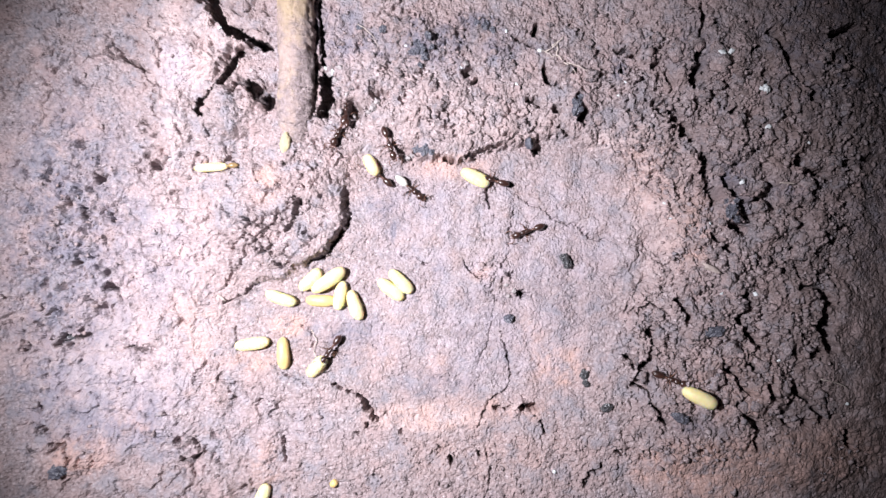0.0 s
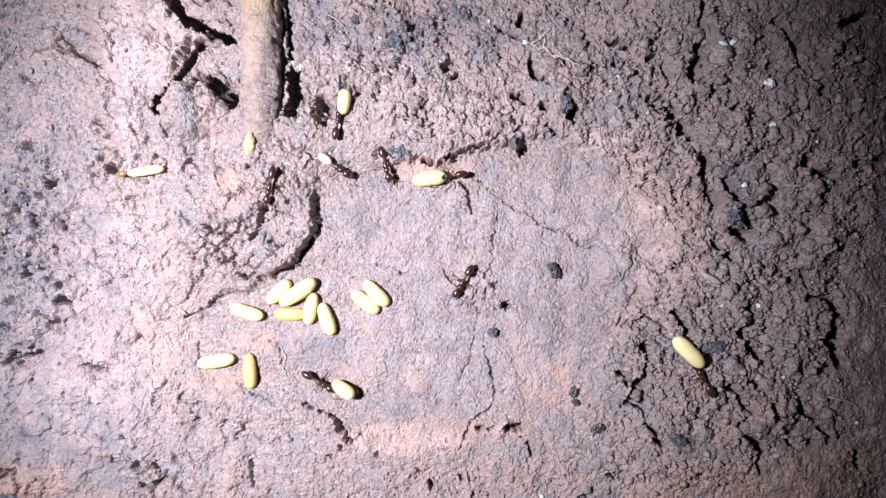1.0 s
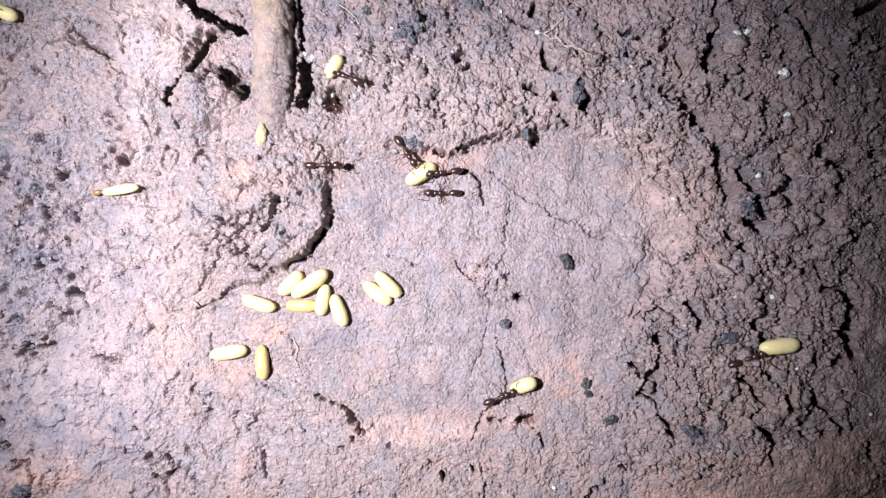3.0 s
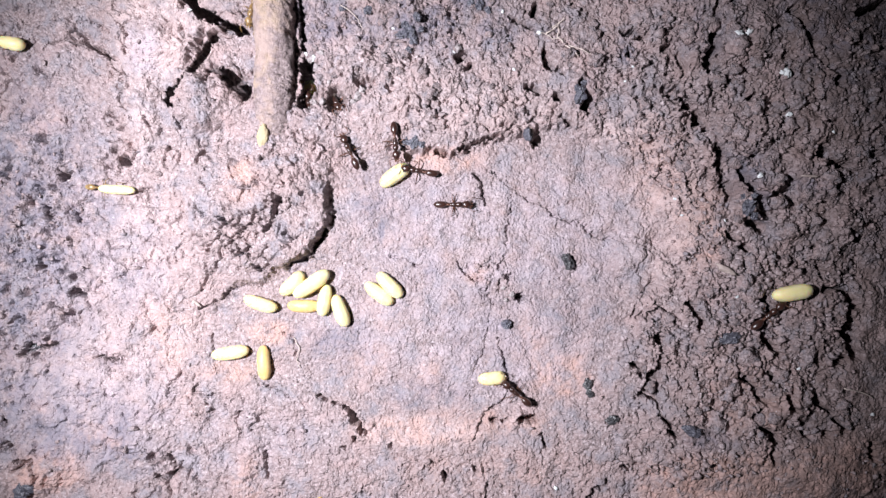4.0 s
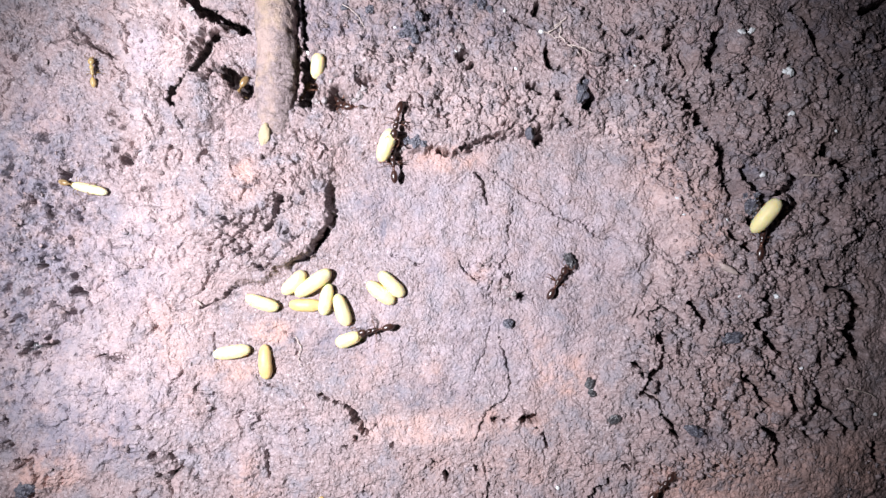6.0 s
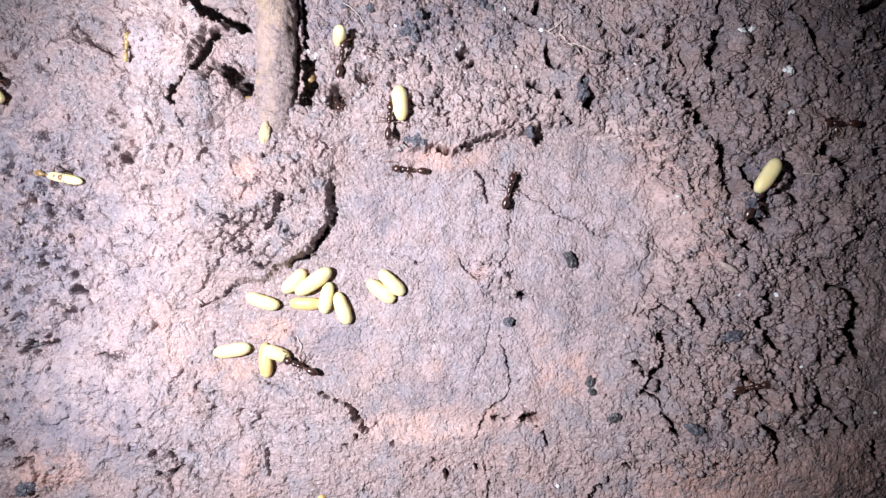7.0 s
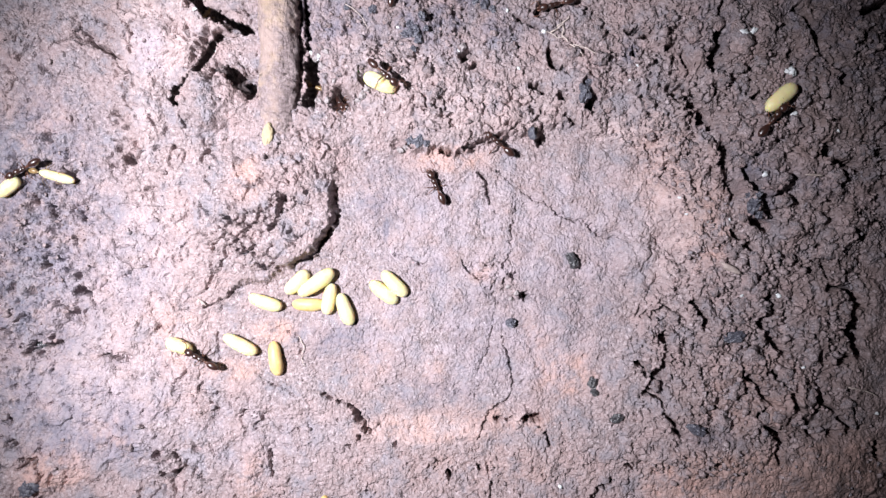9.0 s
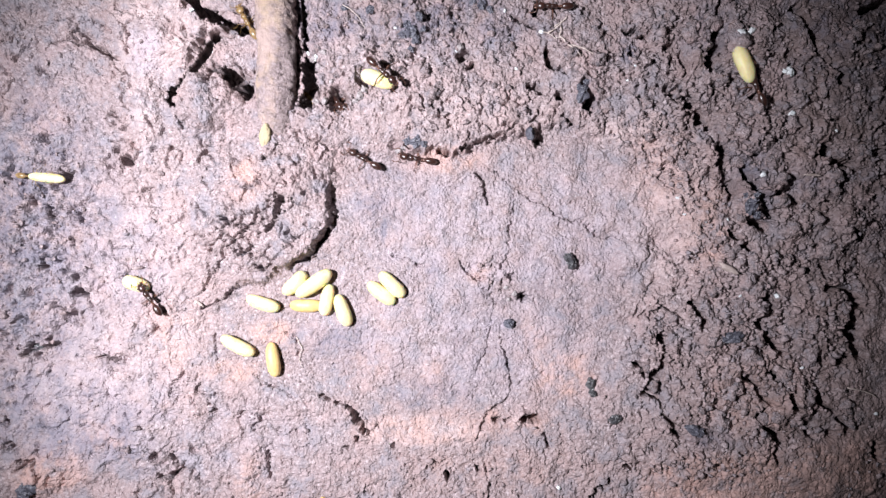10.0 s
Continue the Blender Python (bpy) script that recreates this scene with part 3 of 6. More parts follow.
SLATE = [((-31, -15), 6, 3.5, 0.6), ((37, 19), 9, 7, 0.7), ((41, 5), 5, 8, 0.4), ((-36.2, 1.05), 7, 15, 0.55), ((-36.2, -5.95), 6, 3, 0.6), ((-26.7, -1.95), 3, 4, 0.35), ((-33.7, -14.95), 7, 4, 0.55), ((3.3, -7.95), 4, 5, 0.3), ((-11.2, 20.05), 3.5, 3, 0.5), ((-4.7, 4.55), 4, 3.5, 0.25), ((-6.45, 4.05), 1.6, 2.6, 0.5), ((-5.6, 1.8), 0.35, 1.6, 0.7), ((-9.2, -8.45), 3.2, 2.2, 0.45), ((-1.2, -1.95), 0.7, 1.2, 0.5), ((-27.7, -3.45), 2.6, 2.2, 0.4),
         ((-32.7, -16.45), 3.2, 2.2, 0.8), ((-37.2, -12.45), 4, 2.4, 0.7), ((-33.2, -10.45), 5, 3, 0.55), ((-28.2, -17.95), 2, 1.5, 0.7), ((-10.45, 19.3), 2.4, 2.0, 0.6), ((-3.1, 19.55), 1.6, 2.2, 0.9), ((15.7, 17.05), 0.9, 1.3, 0.7), ((32.05, 5.55), 3, 1.4, 0.6),
         ((31.8, 14.8), 2.5, 1.2, 0.6), ((-26.7, -18.95), 1.8, 1.0, 0.6), ((2.3, 21.05), 2.5, 1.4, 0.7), ((12.3, 13.3), 0.8, 1.5, 0.7), ((-36.2, -7.45), 2.5, 2, 0.4),
         ((-0.7, 17.55), 2, 1, 0.5), ((-7.2, 19.05), 2.2, 1.3, 0.6), ((-0.95, 19.8), 2.6, 1.6, 0.7), ((4.8, 19.05), 3, 2, 0.45), ((22.8, 19.05), 3, 3, 0.4), ((25.8, 7.05), 2.4, 2.4, 0.6), ((26.8, 3.55), 0.9, 1.6, 0.8), ((10.8, -2.95), 5, 6, 0.25), ((22.8, -16.45), 2.4, 0.8, 0.6), ((-13.2, -7.45), 1, 1, 0.2), ((-1.2, -12.95), 4, 1.5, 0.35)]
# Pale pinkish soil; right-rim patches also paint in brightness of the torch-facing slope
PALE = [((19.3, 4.0), 3.0, 7.0, 0.55), ((16.3, 10.2), 3.5, 1.8, 0.6), ((1.8, 11.8), 9, 2.5, 0.35), ((-4.2, 15.55), 4, 2, 0.25), ((-26.1, 18.05), 2.6, 5.5, 0.6), ((-26.1, 10.55), 1.6, 5, 0.4), ((-22.2, 19.55), 3.0, 2.4, 0.6), ((-24.2, 16.55), 2.4, 2.4, 0.6), ((-29.2, -5.95), 6, 6, 0.2), ((6.05, -15.05), 1.0, 0.5, 0.6), ((-2.2, -16.2), 6, 1.4, 0.4),
        ((-8.7, 17.55), 1.5, 1.2, 0.3), ((-25.2, 0.05), 3.5, 7, 0.35), ((-30.7, -10.95), 7, 4, 0.3), ((-24.2, -7.45), 3, 3, 0.3)]
LILAC = [((3, 1), 12, 6, 0.45), ((10, 2), 8, 6, 0.45), ((-3, -6), 9, 6, 0.35), ((5, -9), 9, 5, 0.4), ((-26, 17), 1.6, 2.2, 0.7), ((-31, -3), 6, 9, 0.2), ((-30, -14), 9, 6, 0.3), ((-18, -17), 9, 4, 0.2)]
# Dark brown soil; towards the right edge it also paints the torch's falloff in
DIM_BROWN = [((42.5, -10), 5, 16, 0.9), ((35.8, 14.55), 11, 13, 0.8), ((35.8, -5.95), 10, 16, 0.6), ((25.8, 12.05), 8, 13, 0.4), ((27.3, -13.95), 10, 10, 0.45), ((35.8, -16.95), 9, 9, 0.8), ((-9.2, 13.05), 1.6, 1.2, 0.5), ((0.8, 20.55), 12, 2.5, 0.3)]


def tint_amount(u, v, patches, seed):
    a = np.zeros_like(u)
    for centre, rx, ry, amount in patches:
        a = np.maximum(a, amount * spot(u, v, centre, rx, ry))
    return np.clip(a * (1.0 + 1.2 * ripple(u, v, 1.5, seed) + 0.8 * ripple(u, v, 0.45, seed + 1)), 0, 1)


FIELD = {}


def build_ground():
    xs, ys = axis(46.6, 0.073, 400), axis(27.6, 0.073, 400)
    gx, gy = np.meshgrid(xs, ys)
    x, y = gx.ravel(), gy.ravel()
    z, loose, far = soil_height(x, y)
    gap = cleft(x, y)
    off = np.maximum(np.abs(x) - 46.6, 0) + np.maximum(np.abs(y) - 27.6, 0)
    z = np.where(off > 0, z * np.exp(-off / 30) + 1.0 * (1 - np.exp(-off / 30)), z)
    nx, ny = len(xs), len(ys)
    FIELD.update(xs=xs, ys=ys, z=(z - 7 * smooth(0.05, -0.1, gap)).reshape(ny, nx))
    z = z - 7 * smooth(1.5, 0.9, gap)
    mesh = bpy.data.meshes.new("ground")
    mesh.vertices.add(nx * ny)
    mesh.vertices.foreach_set("co", (np.stack([x, y, z], 1) * MM).ravel())
    idx = np.arange(nx * ny).reshape(ny, nx)
    quads = np.stack([idx[:-1, :-1], idx[:-1, 1:], idx[1:, 1:], idx[1:, :-1]], -1).reshape(-1, 4)
    mesh.loops.add(quads.size)
    mesh.loops.foreach_set("vertex_index", quads.ravel())
    mesh.polygons.add(len(quads))
    mesh.polygons.foreach_set("loop_start", np.arange(0, quads.size, 4))
    mesh.update(calc_edges=True)
    mesh.polygons.foreach_set("use_smooth", np.ones(len(quads), bool))
    stain_and_dim_mesh(mesh, x, y)
    return tagged(new("ground", mesh), "crumbly reddish-brown soil with a smooth hollow left by a stone", "soil", kind="structure")


def stain_and_dim_mesh(mesh, x, y):
    for key, patches, seed in (("ochre", OCHRE, 51), ("slate", SLATE, 53), ("pale", PALE, 55), ("damp", DIM_BROWN, 57), ("lilac", LILAC, 59)):
        mesh.attributes.new(key, "FLOAT", "POINT").data.foreach_set("value", tint_amount(x.astype(np.float32), y.astype(np.float32), patches, seed))
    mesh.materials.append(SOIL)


ground = build_ground()


def build_crust():
    """The crust round the clefts: a sheet a millimetre thick that juts out over the hollow below."""
    gx, gy = np.meshgrid(np.arange(-28, -9.5, 0.075), np.arange(10, 28.5, 0.075))
    shape = gx.shape
    x, y = gx.ravel(), gy.ravel()
    gap = cleft(x, y)
    z = soil_height(x, y)[0] + 0.015 - 0.5 * smooth(1.7, 2.0, gap)
    low = z - 0.55 - 0.5 * smooth(0, 0.5, gap)
    solid = ((gap > 0) & (gap < 2.0)).reshape(shape)
    cell = solid[:-1, :-1] & solid[1:, :-1] & solid[:-1, 1:] & solid[1:, 1:]
    idx = np.arange(x.size).reshape(shape)
    a, b, c, d = idx[:-1, :-1], idx[:-1, 1:], idx[1:, 1:], idx[1:, :-1]
    faces = [np.stack([a, b, c, d], -1)[cell], np.stack([d, c, b, a], -1)[cell] + x.size]
    ring = np.pad(cell, 1)
    for p, q, beyond in ((a, b, ring[:-2, 1:-1]), (b, c, ring[1:-1, 2:]), (c, d, ring[2:, 1:-1]), (d, a, ring[1:-1, :-2])):
        edge = cell & ~beyond
        faces.append(np.stack([q[edge], p[edge], p[edge] + x.size, q[edge] + x.size], -1))
    quads = np.concatenate(faces)
    used, quads = np.unique(quads, return_inverse=True)
    quads = quads.reshape(-1, 4)
    co = np.concatenate([np.stack([x, y, z], 1), np.stack([x, y, low], 1)])[used] * MM
    mesh = bpy.data.meshes.new("soil_crust")
    mesh.from_pydata(co.tolist(), [], quads.tolist())
    mesh.polygons.foreach_set("use_smooth", np.ones(len(quads), bool))
    stain_and_dim_mesh(mesh, co[:, 0] * 1000, co[:, 1] * 1000)
    return tagged(new("soil_crust", mesh), "thin crust of pale pinkish soil overhanging dark gaps", "soil crust", kind="structure")


build_crust()


def height_at(x, y):
    """Height of the finished ground, between its points, in millimetres."""
    xs, ys, z = FIELD["xs"], FIELD["ys"], FIELD["z"]
    i, j = np.clip(np.searchsorted(xs, x) - 1, 0, len(xs) - 2), np.clip(np.searchsorted(ys, y) - 1, 0, len(ys) - 2)
    fx, fy = np.clip((x - xs[i]) / (xs[i + 1] - xs[i]), 0, 1), np.clip((y - ys[j]) / (ys[j + 1] - ys[j]), 0, 1)
    return (z[j, i] * (1 - fx) + z[j, i + 1] * fx) * (1 - fy) + (z[j + 1, i] * (1 - fx) + z[j + 1, i + 1] * fx) * fy


def settle(points, reach=0.5, lift=0.0):
    """Points of the level plan, each drawn in by its own height: x, y, z in millimetres."""
    p = np.array(points, float).reshape(-1, 2)
    z, a = np.zeros(len(p)), np.linspace(0, 2 * np.pi, 9)[:-1]
    ring = np.vstack([np.stack([np.cos(a), np.sin(a)], 1) * reach, [[0, 0]]])
    for _ in range(3):
        q = p * (1 - (z + lift) / EYE)[:, None]
        around = (q[:, None, :] + ring[None]).reshape(-1, 2)
        z = np.percentile(height_at(around[:, 0], around[:, 1]).reshape(len(p), -1), 65, axis=1)
    q = p * (1 - (z + lift) / EYE)[:, None]
    return [(float(q[i, 0]), float(q[i, 1]), float(z[i])) for i in range(len(p))]


# ---------------- helpers for things ----------------
def finish(name, bm, mat, smooth_faces=True):
    mesh = bpy.data.meshes.new(name)
    bm.to_mesh(mesh)
    bm.free()
    if smooth_faces:
        mesh.polygons.foreach_set("use_smooth", np.ones(len(mesh.polygons), bool))
    mesh.materials.append(mat)
    return mesh


def part(name, bm, mat, parent, label=""):
    ob = new(name, finish(name, bm, mat))
    ob.parent = parent
    return tagged(ob, label)


def ball(bm, centre, radii, turn=(0, 0, 0), u=14, v=10):
    m = pose(*[c * MM for c in centre], *turn) @ Matrix.Diagonal((*[r * MM for r in radii], 1))
    return bmesh.ops.create_uvsphere(bm, u_segments=u, v_segments=v, radius=1, matrix=m)["verts"]


def tube(bm, points, radii, sides=8):
    """A limb through the points (millimetres), of the given radii, closed at both ends."""
    pts = [Vector(p) * MM for p in points]
    rings = []
    for i, p in enumerate(pts):
        way = (pts[min(i + 1, len(pts) - 1)] - pts[max(i - 1, 0)]).normalized()
        side = way.cross(Vector((0.13, 0.21, 1))).normalized()
        up = side.cross(way).normalized()
        rings.append([bm.verts.new(p + (side * math.cos(k) + up * math.sin(k)) * radii[i] * MM) for k in np.linspace(0, 2 * np.pi, sides + 1)[:-1]])
    for a, b in zip(rings, rings[1:]):
        for k in range(sides):
            bm.faces.new((a[k], a[(k + 1) % sides], b[(k + 1) % sides], b[k]))
    bm.faces.new(list(reversed(rings[0])))
    bm.faces.new(rings[-1])
    return rings


def rough_stone(bm, radii, seed, level=3, lump=0.3, grit=0.1):
    """An irregular lump of soil or stone."""
    bmesh.ops.create_icosphere(bm, subdivisions=level, radius=1)
    for v in bm.verts:
        p = v.co.normalized()
        k = 1 + lump * noise.noise(p * 1.3 + Vector((seed * 3.1, 0, 0))) + grit * noise.noise(p * 5 + Vector((0, seed * 1.7, 0))) + grit * 0.7 * noise.noise(p * 11 + Vector((seed, 0, 4)))
        v.co = Vector((p.x * radii[0], p.y * radii[1], p.z * radii[2])) * k * MM


# ---------------- materials of things ----------------
def plain(name, dark, light, size, rough=0.5, depth=0.00003, gloss=0.5, sss=0.0):
    m, nodes, links, bsdf = material(name)
    f = noise_at(nodes, links, size, 4, 0.6)
    links.new(ramp(nodes, links, f, (0.3, dark), (0.7, light)), bsdf.inputs["Base Color"])
    bsdf.inputs["Roughness"].default_value = rough
    bsdf.inputs["Specular IOR Level"].default_value = gloss
    if sss:
        bsdf.inputs["Subsurface Weight"].default_value = sss
        bsdf.inputs["Subsurface Radius"].default_value = (0.0006, 0.0004, 0.00015)
        bsdf.inputs["Subsurface Scale"].default_value = 1.0
    bump(nodes, links, bsdf, noise_at(nodes, links, size * 0.3, 3, 0.6), depth, 0.6)
    return m


PUPA = plain("pupa_skin", (0.75, 0.65, 0.31), (0.85, 0.78, 0.46), 0.9, 0.45, 0.00002, 0.4, 0.5)
PUPA_RIPE = plain("ripe_pupa_skin", (0.64, 0.45, 0.17), (0.75, 0.57, 0.26), 0.7, 0.45, 0.00002, 0.4, 0.25)
CHITIN = plain("dark_chitin", (0.016, 0.008, 0.007), (0.075, 0.029, 0.021), 0.5, 0.3, 0.00001, 0.8)
CHITIN_LEG = plain("leg_chitin", (0.07, 0.03, 0.022), (0.19, 0.085, 0.055), 0.4, 0.3, 0.00001, 0.6)
CALLOW = plain("callow_chitin", (0.13, 0.07, 0.026), (0.4, 0.28, 0.13), 0.5, 0.3, 0.00001, 0.6, 0.15)
CALLOW_LEG = plain("callow_leg_chitin", (0.13, 0.075, 0.025), (0.28, 0.17, 0.06), 0.4, 0.3, 0.00001, 0.6)
STRAW = plain("straw_chitin", (0.3, 0.2, 0.08), (0.55, 0.42, 0.2), 0.5, 0.3, 0.00001, 0.6, 0.2)
WHITISH = plain("swollen_skin", (0.55, 0.52, 0.46), (0.72, 0.7, 0.64), 0.5, 0.3, 0.00001, 0.6)
BLACK_STONE = plain("black_stone", (0.016, 0.016, 0.018), (0.1, 0.1, 0.108), 0.2, 0.3, 0.0001, 0.9)
SLATE_STONE = plain("slate_stone", (0.03, 0.031, 0.042), (0.15, 0.15, 0.185), 0.2, 0.35, 0.0001, 0.8)
QUARTZ = plain("quartz_grit", (0.62, 0.66, 0.68), (0.9, 0.92, 0.92), 0.2, 0.25, 0.00006, 0.6)
HUSK = plain("husk", (0.3, 0.235, 0.21), (0.5, 0.42, 0.385), 0.3, 0.6, 0.00005)
FIBRE = plain("root_fibre", (0.45, 0.37, 0.33), (0.68, 0.59, 0.53), 0.3, 0.6, 0.00003)


def bark_material():
    m, nodes, links, bsdf = material("root_bark")
    co = nodes.new("ShaderNodeTexCoord")
    stretch = nodes.new("ShaderNodeMapping")
    stretch.inputs["Scale"].default_value = (1.2, 0.35, 1.2)
    links.new(co.outputs["Object"], stretch.inputs["Vector"])
    fine = noise_at(nodes, links, 0.22, 5, 0.7, stretch.outputs["Vector"])
    wide = noise_at(nodes, links, 1.6, 4, 0.6, stretch.outputs["Vector"])
    c = ramp(nodes, links, fine, (0.34, (0.17, 0.11, 0.09)), (0.46, (0.46, 0.335, 0.29)), (0.64, (0.66, 0.53, 0.475)))
    c = blend(nodes, links, ramp(nodes, links, wide, (0.5, (0, 0, 0)), (0.62, (0.8, 0.8, 0.8))), c, (0.52, 0.39, 0.2))
    c = blend(nodes, links, ramp(nodes, links, noise_at(nodes, links, 0.8, 4, 0.7), (0.36, (0, 0, 0)), (0.5, (0.75, 0.75, 0.75))), c, (0.56, 0.42, 0.38))
    bare = nodes.new("ShaderNodeAttribute")
    bare.attribute_name = "bare"
    c = blend(nodes, links, bare.outputs["Fac"], c, blend(nodes, links, fine, (0.44, 0.3, 0.17), (0.68, 0.54, 0.37)))
    dirt = nodes.new("ShaderNodeAttribute")
    dirt.attribute_name = "dirt"
    c = blend(nodes, links, dirt.outputs["Fac"], c, ramp(nodes, links, noise_at(nodes, links, 0.33, 3, 0.8), (0.35, (0.2, 0.15, 0.15)), (0.65, (0.52, 0.42, 0.425))))
    links.new(c, bsdf.inputs["Base Color"])
    bsdf.inputs["Roughness"].default_value = 0.75
    bump(nodes, links, bsdf, blend(nodes, links, 0.65, fine, noise_at(nodes, links, 0.28, 4, 0.75)), 0.0006, 1.0)
    return m


BARK = bark_material()
ROOT_CORE = plain("root_core", (0.4, 0.32, 0.2), (0.56, 0.48, 0.29), 0.35, 0.7, 0.00015)


# ---------------- the root that dives into the soil ----------------
def build_root():
    holder = tagged(new("root"), "brown woody root with flaking bark diving into the soil", "root")
    low = [z for _, _, z in settle([(-15.05, 11.45), (-15.5, 10.25), (-15.95, 8.95)], 1.2)]
    course = [((-14.7, 43.05), 2.6, 1.75), ((-14.75, 29.55), 1.6, 1.72), ((-14.8, 22.05), 1.15, 1.68), ((-14.7, 17.55), 0.95, 1.68), ((-14.7, 14.55), 0.75, 1.66), ((-14.75, 13.2), low[0] - 0.55, 1.62),
              ((-14.85, 11.9), low[0] - 1.15, 1.6), ((-15.1, 10.4), low[1] - 1.6, 1.5), ((-15.6, 8.95), low[2] - 2.0, 1.2)]
    pts, radii = [], []
    for (p, z, r), (p2, z2, r2) in zip(course, course[1:]):
        for k in np.linspace(0, 1, 22)[:-1]:
            pts.append((p[0] + (p2[0] - p[0]) * k, p[1] + (p2[1] - p[1]) * k, z + 0.3 + (z2 - z) * k))
            radii.append(r + (r2 - r) * k)
    bm = bmesh.new()
    rings = tube(bm, pts, radii, 40)
    for ring, p in zip(rings, pts):
        c = Vector(p) * MM
        for v in ring:
            d = v.co - c
            q = v.co * 1000
            k = 1 + 0.13 * noise.noise(q * 0.7) + 0.09 * noise.noise(Vector((q.x * 2.6, q.y * 1.1, q.z * 2.6))) + 0.05 * noise.noise(q * 3.3) + 0.06 * noise.noise(q * 6)
            k += max(0, d.normalized().x) ** 2 * (0.1 * noise.noise(q * 1.9 + Vector((7, 0, 0))) + 0.14 * noise.noise(q * 4.1))
            v.co = c + d * k
    bark = part("bark", bm, BARK, holder)
    co = np.array([v.co[:] for v in bark.data.vertices]) * 1000
    clinging = smooth(23, 10.5, co[:, 1]) + 0.7 * smooth(-15.2, -13.4, co[:, 0]) - 0.28 + 0.9 * ripple(co[:, 0], co[:, 1] * 0.7, 1.6, 71) + 0.8 * ripple(co[:, 0], co[:, 1], 0.5, 72)
    peeled = 0.8 * smooth(17.5, 22.5, co[:, 1]) + 0.7 * ripple(co[:, 0], co[:, 1] * 0.5, 1.3, 73) + 0.3 * ripple(co[:, 0], co[:, 1], 0.4, 74) - 0.1
    bark.data.attributes.new("bare", "FLOAT", "POINT").data.foreach_set("value", np.clip(peeled, 0, 0.85).astype(np.float32))
    bark.data.attributes.new("dirt", "FLOAT", "POINT").data.foreach_set("value", np.clip(clinging, 0, 0.9).astype(np.float32))
    bm = bmesh.new()
    (x, y, z), = settle([(-16, 9.75)])
    rough_stone(bm, (0.46, 1.0, 0.3), 77, 4, 0.25, 0.14)
    bmesh.ops.transform(bm, matrix=pose(x * MM, y * MM, (z + 0.12) * MM, 0, 0, -10), verts=bm.verts)
    part("root_tip", bm, ROOT_CORE, holder, "bare pale yellow root tip")
    return holder


build_root()


# ---------------- pupae ----------------
def pupa_mesh(length, width, mat, seed):
    """A plump cocoon: rounded ends, one a little blunter, bent a little, ringed by shallow seams."""
    bm = bmesh.new()
    bmesh.ops.create_uvsphere(bm, u_segments=28, v_segments=20, radius=1, matrix=Matrix.Rotation(radians(90), 4, "Y"))
    for v in bm.verts:
        x, y, z = v.co
        r = math.sqrt(max(1e-9, y * y + z * z))
        swell = (1 - abs(x) ** 3.3) ** 0.48 / r if r > 1e-3 else 1.0
        swell *= (1 + 0.06 * x) * (1 - 0.015 * math.cos(x * 17)) * (1 + 0.05 * noise.noise(Vector((x * 2 + seed, y * 2, z * 2))))
        v.co = Vector((x * length / 2, y * swell * width / 2, z * swell * width / 2 * 0.94 - 0.09 * width * (x * x - 0.4))) * MM
    return finish("pupa", bm, mat)


def lay_pupa(a, b, width, mat, seed, lift=0.0, label="plump cream-yellow ant pupa lying on bare soil"):
    width *= 0.9
    mid = ((a[0] + b[0]) / 2, (a[1] + b[1]) / 2)
    (x, y, z), = settle([mid], 0.7, width / 2)
    ob = new("pupa", pupa_mesh(math.dist(a, b) * 0.93, width, mat, seed))
    turn = math.degrees(math.atan2(b[1] - a[1], b[0] - a[0]))
    ob.matrix_world = pose(x * MM, y * MM, (z + width * 0.36 + lift) * MM, (seed * 37) % 40, 0, turn)
    return tagged(ob, label, "ant pupa", group="pupae lying in the hollow")


lay_pupa((-17.85, -4.45), (-14.7, -5.5), 1.32, PUPA, 1)
lay_pupa((-14.5, -4.25), (-12.4, -2.2), 1.42, PUPA, 2)
lay_pupa((-13.4, -4.4), (-10.1, -2.1), 1.5, PUPA, 3, 0.12)
lay_pupa((-14, -5.15), (-10.9, -5.2), 1.28, PUPA_RIPE, 4, -0.05, "tan-yellow ripe ant pupa lying on bare soil")
lay_pupa((-10.3, -3.2), (-10.9, -6.15), 1.3, PUPA, 5, 0.05)
lay_pupa((-9.75, -4.1), (-8.65, -7.1), 1.4, PUPA, 6)
lay_pupa((-7.1, -3.1), (-4.5, -5.05), 1.38, PUPA, 7)
lay_pupa((-6, -2.2), (-3.7, -4.45), 1.38, PUPA, 8)
pupa_rolled = lay_pupa((-20.7, -9.6), (-17.2, -9.05), 1.32, PUPA, 9)
pupa_pushed = lay_pupa((-16.05, -8.55), (-15.85, -11.85), 1.3, PUPA_RIPE, 10, 0, "tan-yellow ripe ant pupa lying on bare soil")
lay_pupa((-18.6, -25.7), (-17.3, -22.45), 1.35, PUPA, 11)
lay_pupa((-11.4, -22.8), (-10.75, -22.2), 0.75, PUPA_RIPE, 12, -0.2, "tan-yellow ripe ant pupa lying on bare soil")


# ---------------- ants ----------------
LEGS = [(0.42, 1, -50), (0.1, 1, 14), (-0.18, 1, 50), (0.42, -1, 50), (0.1, -1, -14), (-0.18, -1, -50)]


